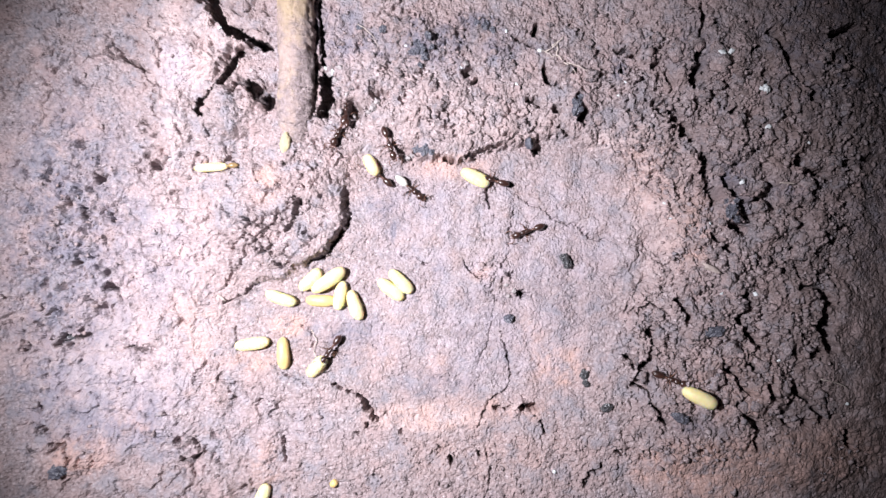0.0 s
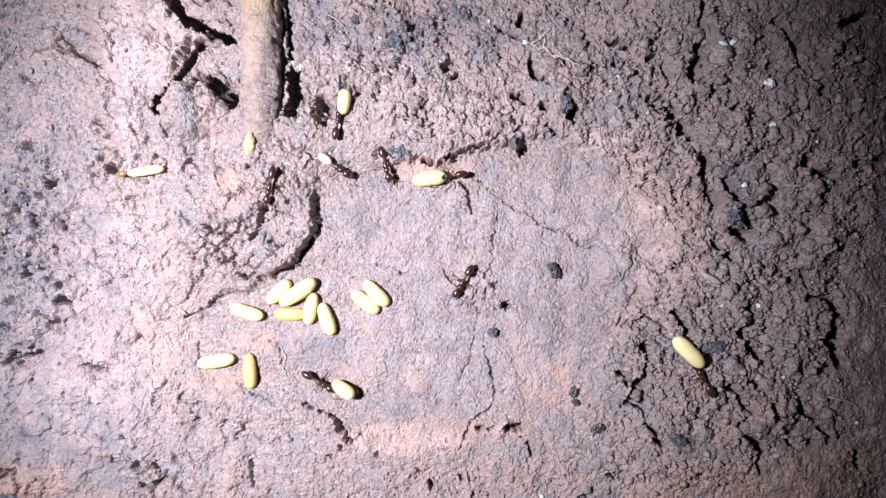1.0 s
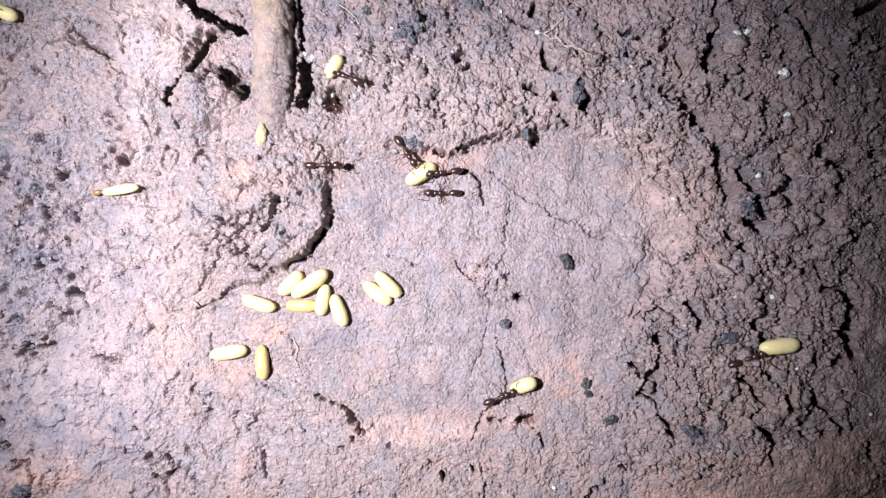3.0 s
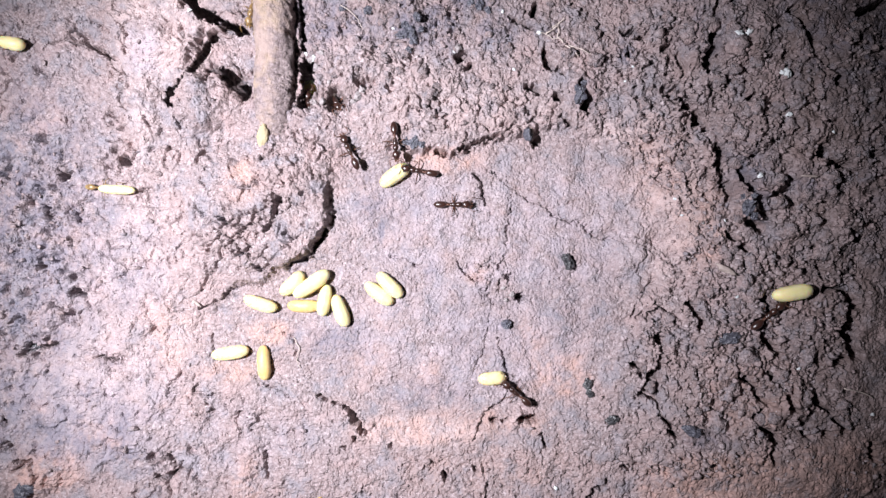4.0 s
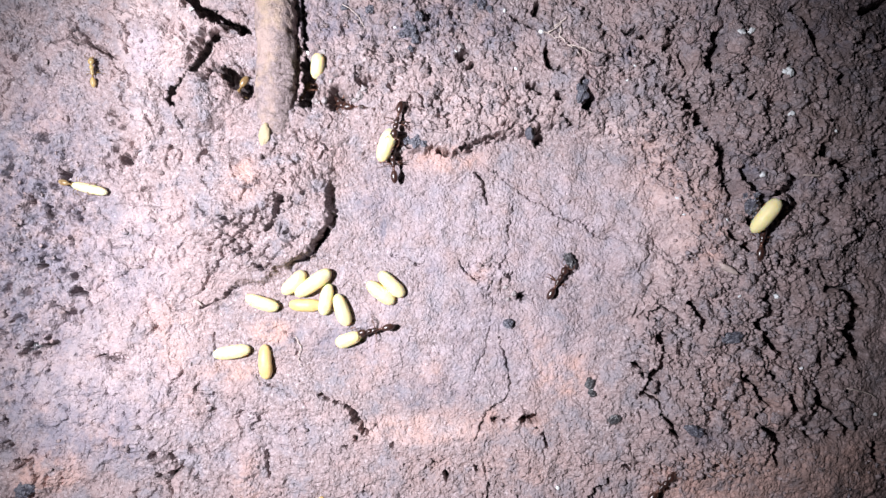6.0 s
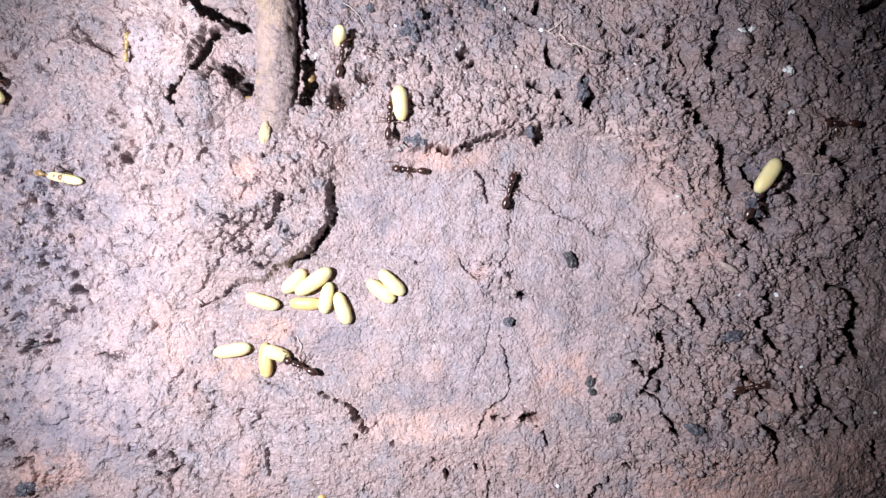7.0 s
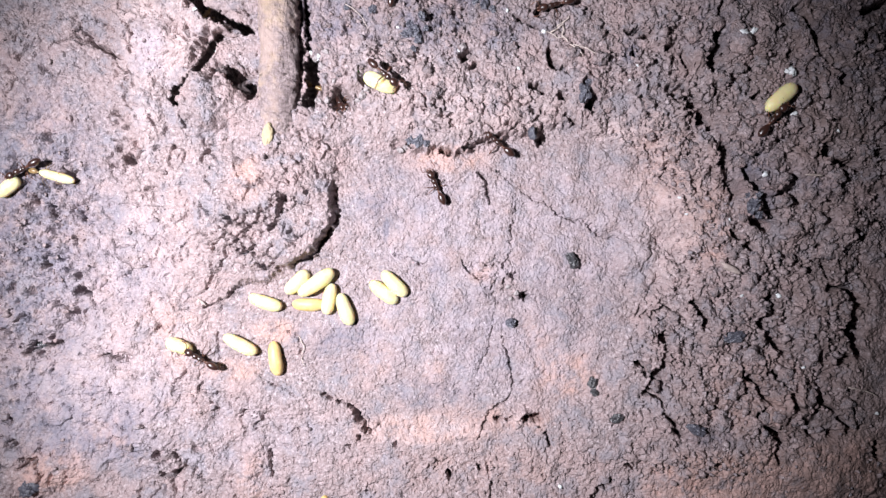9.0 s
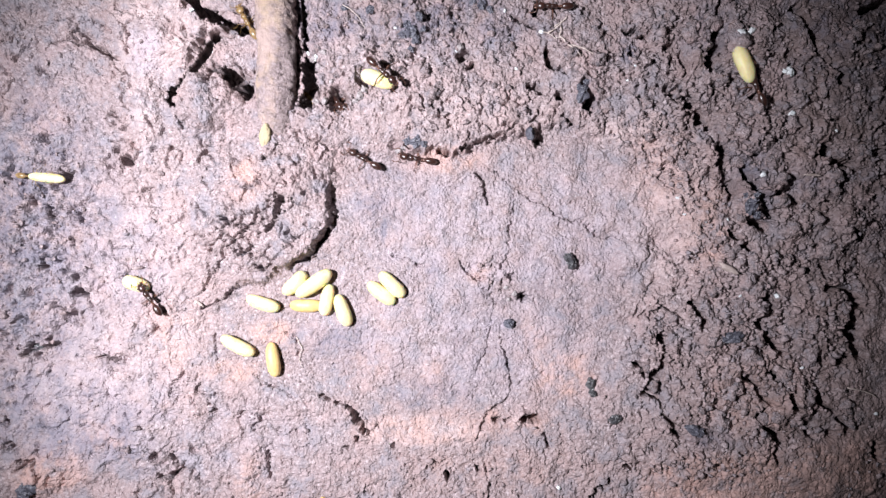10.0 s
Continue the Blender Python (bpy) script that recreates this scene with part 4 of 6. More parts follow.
def build_ant(label, body=CHITIN, limb=CHITIN_LEG, rear=None, jaws=12, size=1.0):
    """A worker ant 3.4 mm long that faces +x and stands on its origin."""
    ant = tagged(new("ant"), label, "ant", group="worker ants")
    k = size
    bm = bmesh.new()
    for v in ball(bm, (1.12 * k, 0, 0.62 * k), (0.42 * k, 0.33 * k, 0.28 * k), (0, 14, 0), 20, 14):
        if v.co.x > 1.2 * k * MM:
            v.co.y *= 0.86
    for side in (-1, 1):
        ball(bm, (1.2 * k, side * 0.3 * k, 0.72 * k), (0.08 * k, 0.05 * k, 0.07 * k), (0, 0, 0), 8, 6)
    head = part("head", bm, body, ant)
    bm = bmesh.new()
    ball(bm, (0.45 * k, 0, 0.62 * k), (0.32 * k, 0.25 * k, 0.25 * k), (0, -8, 0), 16, 12)
    ball(bm, (0.1 * k, 0, 0.58 * k), (0.36 * k, 0.21 * k, 0.2 * k), (0, 8, 0), 16, 12)
    ball(bm, (-0.18 * k, 0, 0.54 * k), (0.25 * k, 0.19 * k, 0.2 * k), (0, 0, 0), 16, 12)
    ball(bm, (0.74 * k, 0, 0.62 * k), (0.12 * k, 0.12 * k, 0.11 * k), (0, 0, 0), 10, 8)
    part("thorax", bm, body, ant)
    bm = bmesh.new()
    ball(bm, (-0.48 * k, 0, 0.53 * k), (0.15 * k, 0.1 * k, 0.15 * k), (0, 0, 0), 12, 8)
    ball(bm, (-0.66 * k, 0, 0.52 * k), (0.14 * k, 0.13 * k, 0.15 * k), (0, 0, 0), 12, 8)
    part("waist", bm, limb, ant)
    bm = bmesh.new()
    swollen = 1.25 if rear else 1.0
    for v in ball(bm, (-1.22 * k, 0, 0.55 * k), (0.58 * k * swollen, 0.31 * k * swollen, 0.3 * k * swollen), (0, -6, 0), 24, 18):
        d = v.co.x / (k * MM) + 1.22
        v.co.y *= 1 - 0.05 * math.cos(d * 26)
        v.co.y *= 1 - 0.35 * max(0, -d - 0.2)
    part("gaster", bm, rear or body, ant, "swollen whitish gaster" if rear else "")
    for x, side, turn in LEGS:
        bm = bmesh.new()
        tube(bm, [(0, 0, 0), (0, side * 0.18 * k, 0.02), (0, side * 0.42 * k, 0.2 * k), (0, side * 0.72 * k, 0.34 * k), (0.02, side * 0.8 * k, 0.3 * k),
                  (0.04, side * 1.02 * k, -0.05 * k), (0.05, side * 1.2 * k, -0.34 * k), (0.08, side * 1.42 * k, -0.46 * k), (0.1, side * 1.62 * k, -0.5 * k)],
             [0.05 * k, 0.055 * k, 0.042 * k, 0.03 * k, 0.03 * k, 0.026 * k, 0.021 * k, 0.016 * k, 0.012 * k])
        leg = part("leg", bm, limb, ant)
        leg.matrix_local = pose(x * k * MM, side * 0.15 * k * MM, 0.5 * k * MM, 0, 0, turn)
    for side in (-1, 1):
        bm = bmesh.new()
        tube(bm, [(1.42 * k, side * 0.12 * k, 0.68 * k), (1.52 * k, side * 0.5 * k, 0.85 * k), (1.56 * k, side * 0.58 * k, 0.84 * k), (1.82 * k, side * 0.6 * k, 0.66 * k), (2.12 * k, side * 0.5 * k, 0.45 * k)],
             [0.035 * k, 0.03 * k, 0.03 * k, 0.033 * k, 0.045 * k], 7)
        part("antenna", bm, limb, head)
        bm = bmesh.new()
        ball(bm, (1.55 * k, side * 0.12 * k, 0.52 * k), (0.17 * k, 0.07 * k, 0.06 * k), (0, 10, -side * jaws), 10, 8)
        part("mandible", bm, limb, head)
    return ant


DARK = "dark reddish-brown worker ant running over bare soil"
BEARER = "dark reddish-brown worker ant carrying a pale pupa"
ant_east = build_ant(BEARER, size=1.08)
ant_south = build_ant(BEARER)
ant_north = build_ant("reddish-brown worker ant tugging at a pale pupa")
ant_rival = build_ant("reddish-brown worker ant tugging at a pale pupa")
ant_root = build_ant("reddish-brown worker ant carrying a pupa past the root")
ant_west = build_ant("translucent yellow callow ant dragging a slim pupa", CALLOW, CALLOW_LEG, size=0.85)
ant_corner = build_ant("brown worker ant carrying a pale pupa over the soil")
ant_runner = build_ant(DARK)
ant_scout = build_ant(DARK)
ant_pale = build_ant("reddish worker ant with a swollen whitish rear", CHITIN, CHITIN_LEG, WHITISH)
ant_gold = build_ant("golden callow ant slipping between root and clod", CALLOW, CALLOW_LEG)
ant_straw = build_ant("pale straw-coloured callow ant crossing bare soil", STRAW, CALLOW_LEG, size=0.78)
ant_far = build_ant(DARK)
ant_top = build_ant(DARK)
ant_pit = build_ant("dark worker ant crouching in a small pit beside the root", size=0.95)
ant_low = build_ant("reddish worker ant running over loose soil")
ant_late = build_ant("amber-red worker ant hurrying over crumbly soil", CALLOW, CHITIN_LEG)


def loose_pupa(length, width, mat, seed, label):
    return tagged(new("pupa", pupa_mesh(length, width, mat, seed)), label, "ant pupa", group="pupae carried by ants")


HELD = "cream-yellow ant pupa held in an ant's jaws"
pupa_east = loose_pupa(3.4, 1.34, PUPA, 21, HELD)
pupa_south = loose_pupa(2.4, 1.2, PUPA, 22, HELD)
pupa_north = loose_pupa(3.0, 1.32, PUPA, 23, HELD)
pupa_root = loose_pupa(2.2, 1.12, PUPA, 24, HELD)
pupa_west = loose_pupa(3.1, 0.8, PUPA, 25, "slim yellow pupa dragged by a callow ant")
pupa_corner = loose_pupa(2.3, 1.15, PUPA, 26, HELD)


# ---------------- stones, grit, husks and fibres ----------------
def stone(name, at, radii, mat, label, category, seed, turn=0, sunk=0.25, group="", lump=0.35):
    bm = bmesh.new()
    broken = category == "pebble"
    rough_stone(bm, radii, seed, 3, lump, 0.45 if broken else 0.3)
    (x, y, z), = settle([at], max(radii[:2]) * 0.7, radii[2] * 0.5)
    ob = new(name, finish(name, bm, mat, not broken))
    ob.matrix_world = pose(x * MM, y * MM, (z + radii[2] * (1 - 2 * sunk)) * MM, 0, 0, turn)
    return tagged(ob, label, category, group)


PEBBLE = "small black pebble with a rough glinting surface"
stone("pebble", (10.9, -1.25), (0.42, 0.72, 0.5), BLACK_STONE, PEBBLE, "pebble", 1, 25, 0.2, "dark pebbles", 0.6)
stone("pebble", (5.45, -6.75), (0.45, 0.42, 0.4), SLATE_STONE, "small round slate-grey pebble on the hollow's floor", "pebble", 2, 10, 0.2, "dark pebbles", 0.15)
stone("pebble", (12.6, -12.05), (0.45, 0.38, 0.35), BLACK_STONE, PEBBLE, "pebble", 3, 60, 0.25, "dark pebbles", 0.6)
stone("pebble", (12.85, -12.9), (0.35, 0.3, 0.3), BLACK_STONE, PEBBLE, "pebble", 4, 0, 0.25, "dark pebbles")
stone("pebble", (14.8, -15.2), (0.5, 0.36, 0.36), BLACK_STONE, PEBBLE, "pebble", 5, 15, 0.3, "dark pebbles")
stone("pebble", (25.2, -7.95), (1.0, 0.5, 0.45), SLATE_STONE, "flat blue-grey pebble bedded in loose soil", "pebble", 6, 10, 0.3, "dark pebbles")
stone("pebble", (-3.1, 18.95), (0.45, 0.55, 0.35), SLATE_STONE, "blue-black lump of stone bedded in crumbs", "pebble", 7, 0, 0.25, "dark pebbles", 0.6)
stone("pebble", (-2.45, 20.3), (0.3, 0.42, 0.3), SLATE_STONE, "blue-black lump of stone bedded in crumbs", "pebble", 8, 30, 0.25, "dark pebbles", 0.6)
stone("pebble", (12, 13.45), (0.4, 0.7, 0.4), SLATE_STONE, "blue-black lump of stone bedded in crumbs", "pebble", 9, -15, 0.3, "dark pebbles", 0.6)
stone("pebble", (26.8, 3.65), (0.45, 0.7, 0.45), SLATE_STONE, "blue-black lump of stone bedded in crumbs", "pebble", 10, -20, 0.3, "dark pebbles", 0.6)
stone("pebble", (21.9, -16.2), (0.8, 0.4, 0.4), SLATE_STONE, "flat blue-grey pebble bedded in loose soil", "pebble", 11, -20, 0.3, "dark pebbles")
stone("pebble", (-37.2, -21.55), (0.8, 0.6, 0.4), SLATE_STONE, "flat blue-grey pebble bedded in loose soil", "pebble", 12, 20, 0.35, "dark pebbles")
stone("pebble", (-36.2, -8.95), (0.6, 0.4, 0.35), BLACK_STONE, PEBBLE, "pebble", 13, 20, 0.35, "dark pebbles")

LUMP = "small blue-black fragment of stone bedded in crumbs"
for i, (at, size) in enumerate([((-3.8, 18.75), 0.36), ((-3.5, 19.65), 0.3), ((-2.8, 18.35), 0.32), ((-3.2, 17.45), 0.24), ((-2.1, 19.25), 0.22), ((-4.2, 18.05), 0.2), ((11.7, 14.05), 0.24), ((12.5, 12.75), 0.3),
                                ((12.3, 14.55), 0.2), ((3.05, 21.35), 0.34), ((3.8, 20.95), 0.24), ((2.3, 21.65), 0.26), ((-9, 21.05), 0.26), ((-6.8, 20.95), 0.3), ((27.2, 2.85), 0.3), ((26.4, 4.45), 0.24), ((27.3, 4.55), 0.2)]):
    stone("pebble", at, (size * 1.2, size, size * 0.8), SLATE_STONE, LUMP, "pebble", 120 + i, i * 47, 0.3, "dark pebbles", 0.6)

for i, (at, size) in enumerate([((25.9, 18.85), 0.62), ((26.85, 19), 0.5), ((30.2, 15.4), 0.66), ((29.8, 15.45), 0.4), ((30.35, 11.7), 0.45), ((5.1, 20.8), 0.25), ((6.1, 15.7), 0.24),
                                ((0.9, 17.3), 0.32), ((-11.6, 16.65), 0.42), ((-12.2, 17.05), 0.3), ((8.35, 18.95), 0.35), ((27.8, 6.35), 0.4), ((29, -0.6), 0.25),
                                ((29.05, -4.35), 0.4), ((25.8, -4.35), 0.25), ((12.85, -12.45), 0.22), ((9.8, -21.2), 0.3), ((20.9, 2.85), 0.22), ((22.8, 2.2), 0.2),
                                ((24.7, 2.35), 0.2), ((20.3, 4.3), 0.25), ((-22.5, 20.9), 0.3), ((-20.6, 17.2), 0.2), ((-4.55, 19.3), 0.22), ((-5.2, -3.2), 0.01 + 0.15), ((-22.1, -4.8), 0.2),
                                ((34.3, 10.2), 0.22), ((37.7, -14.7), 0.3), ((31.2, -10.7), 0.28), ((-4.7, 16.45), 0.15), ((16.6, 15.95), 0.2), ((15.9, 14.65), 0.2)]):
    stone("grit_grain", at, (size * 0.66, size * 0.44, size * 0.36), QUARTZ, "white glinting quartz grain in loose soil", "grit", 30 + i, i * 53, 0.15, "white grains", 0.5)

ASH = plain("grey_crust", (0.2, 0.17, 0.17), (0.5, 0.45, 0.45), 0.25, 0.5, 0.00012, 0.5)
for i, (at, size) in enumerate([((-10.9, 17.2), 0.3), ((-11.7, 16.6), 0.34), ((-11.3, 15.9), 0.2), ((-11.3, 13.3), 0.42), ((-10.8, 12.9), 0.3), ((-11.6, 12.8), 0.26), ((-9.3, 12.4), 0.28), ((-7.7, 13.3), 0.36), ((-7.3, 13.9), 0.3),
                                ((-8.1, 12.9), 0.24), ((-10.2, 14.6), 0.2), ((-4.3, 8.5), 0.32), ((-3.8, 8.7), 0.22), ((5.95, -4.15), 0.26), ((5.4, -4.6), 0.2), ((5.2, -3.6), 0.18), ((1.2, 17.6), 0.36)]):
    stone("crust_crumb", at, (size, size * 0.8, size * 0.6), ASH, "pale grey lumpy crumb of mineral crust", "crumb", 160 + i, i * 61, 0.38, "grey crumbs", 0.7)
for i, (at, size) in enumerate([((-3.4, 9.35), 0.34), ((-2.7, 9.25), 0.38), ((-2.1, 9.1), 0.26)]):
    stone("pebble", at, (size * 1.2, size, size * 0.7), SLATE_STONE, LUMP, "pebble", 190 + i, i * 71, 0.46, "dark pebbles", 0.7)
stone("root_stump", (7.3, 9.95), (0.38, 0.6, 0.75), SLATE_STONE, "short grey broken root stump at the hollow's rim", "root stump", 195, 10, 0.15, "", 0.25)

stone("husk", (24.8, -1.95), (0.95, 0.26, 0.22), HUSK, "pale splinter of husk lying on loose soil", "husk", 90, -28, 0.2, "", 0.3)
stone("husk", (32.2, 6.3), (0.75, 0.1, 0.1), HUSK, "thin pale straw splinter on dark soil", "husk", 91, -2, 0.1, "", 0.2)
stone("husk", (7.65, 10.1), (0.2, 0.5, 0.4), HUSK, "pale peg-like husk at the rim of the hollow", "husk", 92, 5, 0.1, "", 0.2)
stone("husk", (-21.8, -4.95), (0.5, 0.12, 0.1), HUSK, "thin pale straw splinter on bare soil", "husk", 94, -40, 0.1, "", 0.2)


def fibre(points, radius, label):
    flat = settle(points, 0.3, 0.3)
    bm = bmesh.new()
    pts = []
    for (x, y, z), (x2, y2, z2) in zip(flat, flat[1:]):
        for k in np.linspace(0, 1, 6)[:-1]:
            pts.append((x + (x2 - x) * k + 0.05 * math.sin(9 * k + x), y + (y2 - y) * k, z + (z2 - z) * k + 0.12 + 0.15 * math.sin(math.pi * k)))
    pts.append((flat[-1][0], flat[-1][1], flat[-1][2]))
    tube(bm, pts, [radius * 0.75 * (1 - 0.5 * i / len(pts)) for i in range(len(pts))], 6)
    return tagged(new("root_fibre", finish("root_fibre", bm, FIBRE)), label, "root fibre", group="fine dead roots")


THREAD = "fine pale dead root fibre on crumbly soil"
fibre([(8.9, 18.85), (9.55, 19.25), (10.2, 19.85), (10.7, 20.45)], 0.1, THREAD)
fibre([(9.5, 19.45), (10, 19.8), (10.55, 20.15)], 0.07, THREAD)
fibre([(10.1, 19.55), (10, 18.65), (10.6, 17.95), (11.4, 17.3), (11.9, 16.85)], 0.09, THREAD)
fibre([(10.7, 17.85), (11.8, 17.65), (12.8, 17.15), (13.6, 16.75)], 0.08, THREAD)
fibre([(8.05, 18.95), (8.8, 18.95), (9.55, 18.45), (10.4, 18.45)], 0.07, THREAD)
fibre([(-9.2, 21.45), (-7.95, 20.55), (-7.2, 19.3)], 0.06, THREAD)
fibre([(35.3, -12.45), (36.8, -12.75), (38.05, -13.35)], 0.08, THREAD)
fibre([(-13.3, -7.95), (-12.8, -8.85), (-13.05, -9.95), (-12.7, -10.7)], 0.07, "fine reddish dead root fibre on bare soil")


# ---------------- clods and crumbs ----------------
CLOD_SHAPES = []
for i in range(6):
    bm = bmesh.new()
    rough_stone(bm, (1, 0.85, 0.7), 60 + i, 3, 0.8, 0.42)
    CLOD_SHAPES.append(finish("soil_clod", bm, SOIL))


def clod(at, size, i, turn, sunk=0.35, stretch=(1, 1, 1), label="rounded crumbly clod of brown soil"):
    (x, y, z), = settle([at], size * 0.5, size * 0.3)
    ob = new("soil_clod", CLOD_SHAPES[i % 6])
    ob.matrix_world = pose(x * MM, y * MM, (z + size * stretch[2] * 0.7 * (1 - 2 * sunk)) * MM, 0, 0, turn) @ Matrix.Diagonal((size * stretch[0], size * stretch[1], size * stretch[2], 1))
    return tagged(ob, label, "soil clod", group="clods of soil")


PINK = "pale pinkish clod of soil overhanging a dark gap"


clod((-19.5, 19.0), 0.7, 1, -20, 0.4, (1.3, 0.7, 0.7), PINK)
scatter = random.Random(5)
# loose clods on the broken slope
for zone, wide, high, count, small, large in (((19.8, 15.05), 7, 8, 26, 0.4, 1.0), ((28.8, 9.55), 8, 11, 30, 0.35, 0.9), ((30.3, -8.95), 7, 9, 30, 0.35, 0.9),
                                              ((4.8, 17.8), 10, 4.5, 28, 0.25, 0.75), ((20.8, -9.95), 4, 5, 8, 0.3, 0.6), ((-7.2, 17.0), 4.5, 4, 14, 0.25, 0.5)):
    for n in range(count):
        at = (zone[0] + scatter.uniform(-wide, wide), zone[1] + scatter.uniform(-high, high))
        if base_height(np.array([at[0]]), np.array([at[1]]))[1][0] < 1.5:
            continue
        clod(at, small + (large - small) * scatter.random() ** 2, n, scatter.uniform(0, 360), 0.46, (1, 1, scatter.uniform(0.7, 1.0)))


def build_crumbs(count):
    """Crumbs of soil strewn where the ground is loose."""
    rng = np.random.default_rng(11)
    bm = bmesh.new()
    bmesh.ops.create_icosphere(bm, subdivisions=1, radius=1)
    unit = np.array([v.co[:] for v in bm.verts])
    tris = np.array([[v.index for v in f.verts] for f in bm.faces])
    bm.free()
    x, y = rng.uniform(-48, 48, count * 30), rng.uniform(-28.5, 28.5, count * 30)
    z, loose, far = soil_height(x, y)
    keep = rng.random(len(x)) < np.clip(loose, 0.02, 1) ** 1.8 * np.clip(0.12 + 0.25 * smooth(-19, -10, x) + 0.7 * smooth(12, 19, x), 0, 1)
    x, y, z, loose = x[keep][:count], y[keep][:count], z[keep][:count], loose[keep][:count]
    n = len(x)
    size = np.clip(rng.lognormal(-2.1, 0.5, n), 0.05, 0.36)
    shape = size[:, None, None] * (unit[None] * (1 + 0.38 * rng.standard_normal((n, len(unit), 1))))
    shape *= rng.uniform(0.5, 1.25, (n, 1, 3))
    co = shape + np.stack([x, y, z + size * 0.35], 1)[:, None, :]
    mesh = bpy.data.meshes.new("soil_crumbs")
    faces = (tris[None] + (np.arange(n) * len(unit))[:, None, None]).reshape(-1, 3)
    mesh.vertices.add(n * len(unit))
    mesh.vertices.foreach_set("co", (co * MM).ravel())
    mesh.loops.add(faces.size)
    mesh.loops.foreach_set("vertex_index", faces.ravel())
    mesh.polygons.add(len(faces))
    mesh.polygons.foreach_set("loop_start", np.arange(0, faces.size, 3))
    mesh.update(calc_edges=True)
    mesh.materials.append(SOIL)
    return tagged(new("soil_crumbs", mesh), "loose crumbs of reddish-brown soil strewn over the ground", "soil crumbs", kind="stuff")


build_crumbs(6000)


# ---------------- what moves ----------------
def poses(rows, reach, lift, tilt=None):
    places = settle([(r[1], r[2]) for r in rows], reach, lift)
    heights = np.array([p[2] + (r[4] if len(r) > 4 else 0) for p, r in zip(places, rows)])
    made = []
    for i, (r, (x, y, _)) in enumerate(zip(rows, places)):
        pitch, roll = (0, 0) if tilt is None else (5 * math.sin(i * 1.7 + tilt), 12 * math.sin(i * 0.9 + tilt))
        rear = r[5] if len(r) > 5 else 0
        made.append((r[0], pose(x * MM, y * MM, (heights[i] + lift + 0.9 * math.sin(radians(abs(rear)))) * MM, roll, pitch - rear, r[3])))
    return made


def crawl(ant, rows, lift=0.0):
    """Moves an ant over the ground and swings its legs, by threes, as fast as it goes."""
    walk(ant, poses(rows, 1.0, lift))
    legs = sorted((o for o in ant.children if o.name.startswith("leg")), key=lambda o: o.name)
    ts, xs, ys = [r[0] for r in rows], [r[1] for r in rows], [r[2] for r in rows]
    steps = np.arange(0, 10.01, 0.1)
    px, py = np.interp(steps, ts, xs), np.interp(steps, ts, ys)
    gone = np.concatenate([[0], np.cumsum(np.hypot(np.diff(px), np.diff(py)) + 0.08)])
    for n, leg in enumerate(legs):
        rest = leg.matrix_local.copy()
        phase = 0 if n in (0, 2, 4) else math.pi
        walk(leg, [(float(t), rest @ pose(0, 0, 0, 4 * math.sin(g * 2.6 + phase), 0, 17 * math.cos(g * 2.6 + phase))) for t, g in zip(steps, gone)])


def carry(pupa, rows, lift=0.55):
    """Moves a pupa held just over the ground."""
    walk(pupa, poses(rows, 0.8, lift, rows[0][1]))


def nudge(pupa, rows):
    """A pupa that lies still and is pushed once: seconds, shift in millimetres, turn in degrees."""
    rest = pupa.matrix_world.copy()
    walk(pupa, [(t, Matrix.Translation((dx * MM, dy * MM, 0)) @ Matrix.Translation(rest.translation) @ pose(0, 0, 0, 0, 0, turn) @ Matrix.Translation(-rest.translation) @ rest) for t, dx, dy, turn in rows])


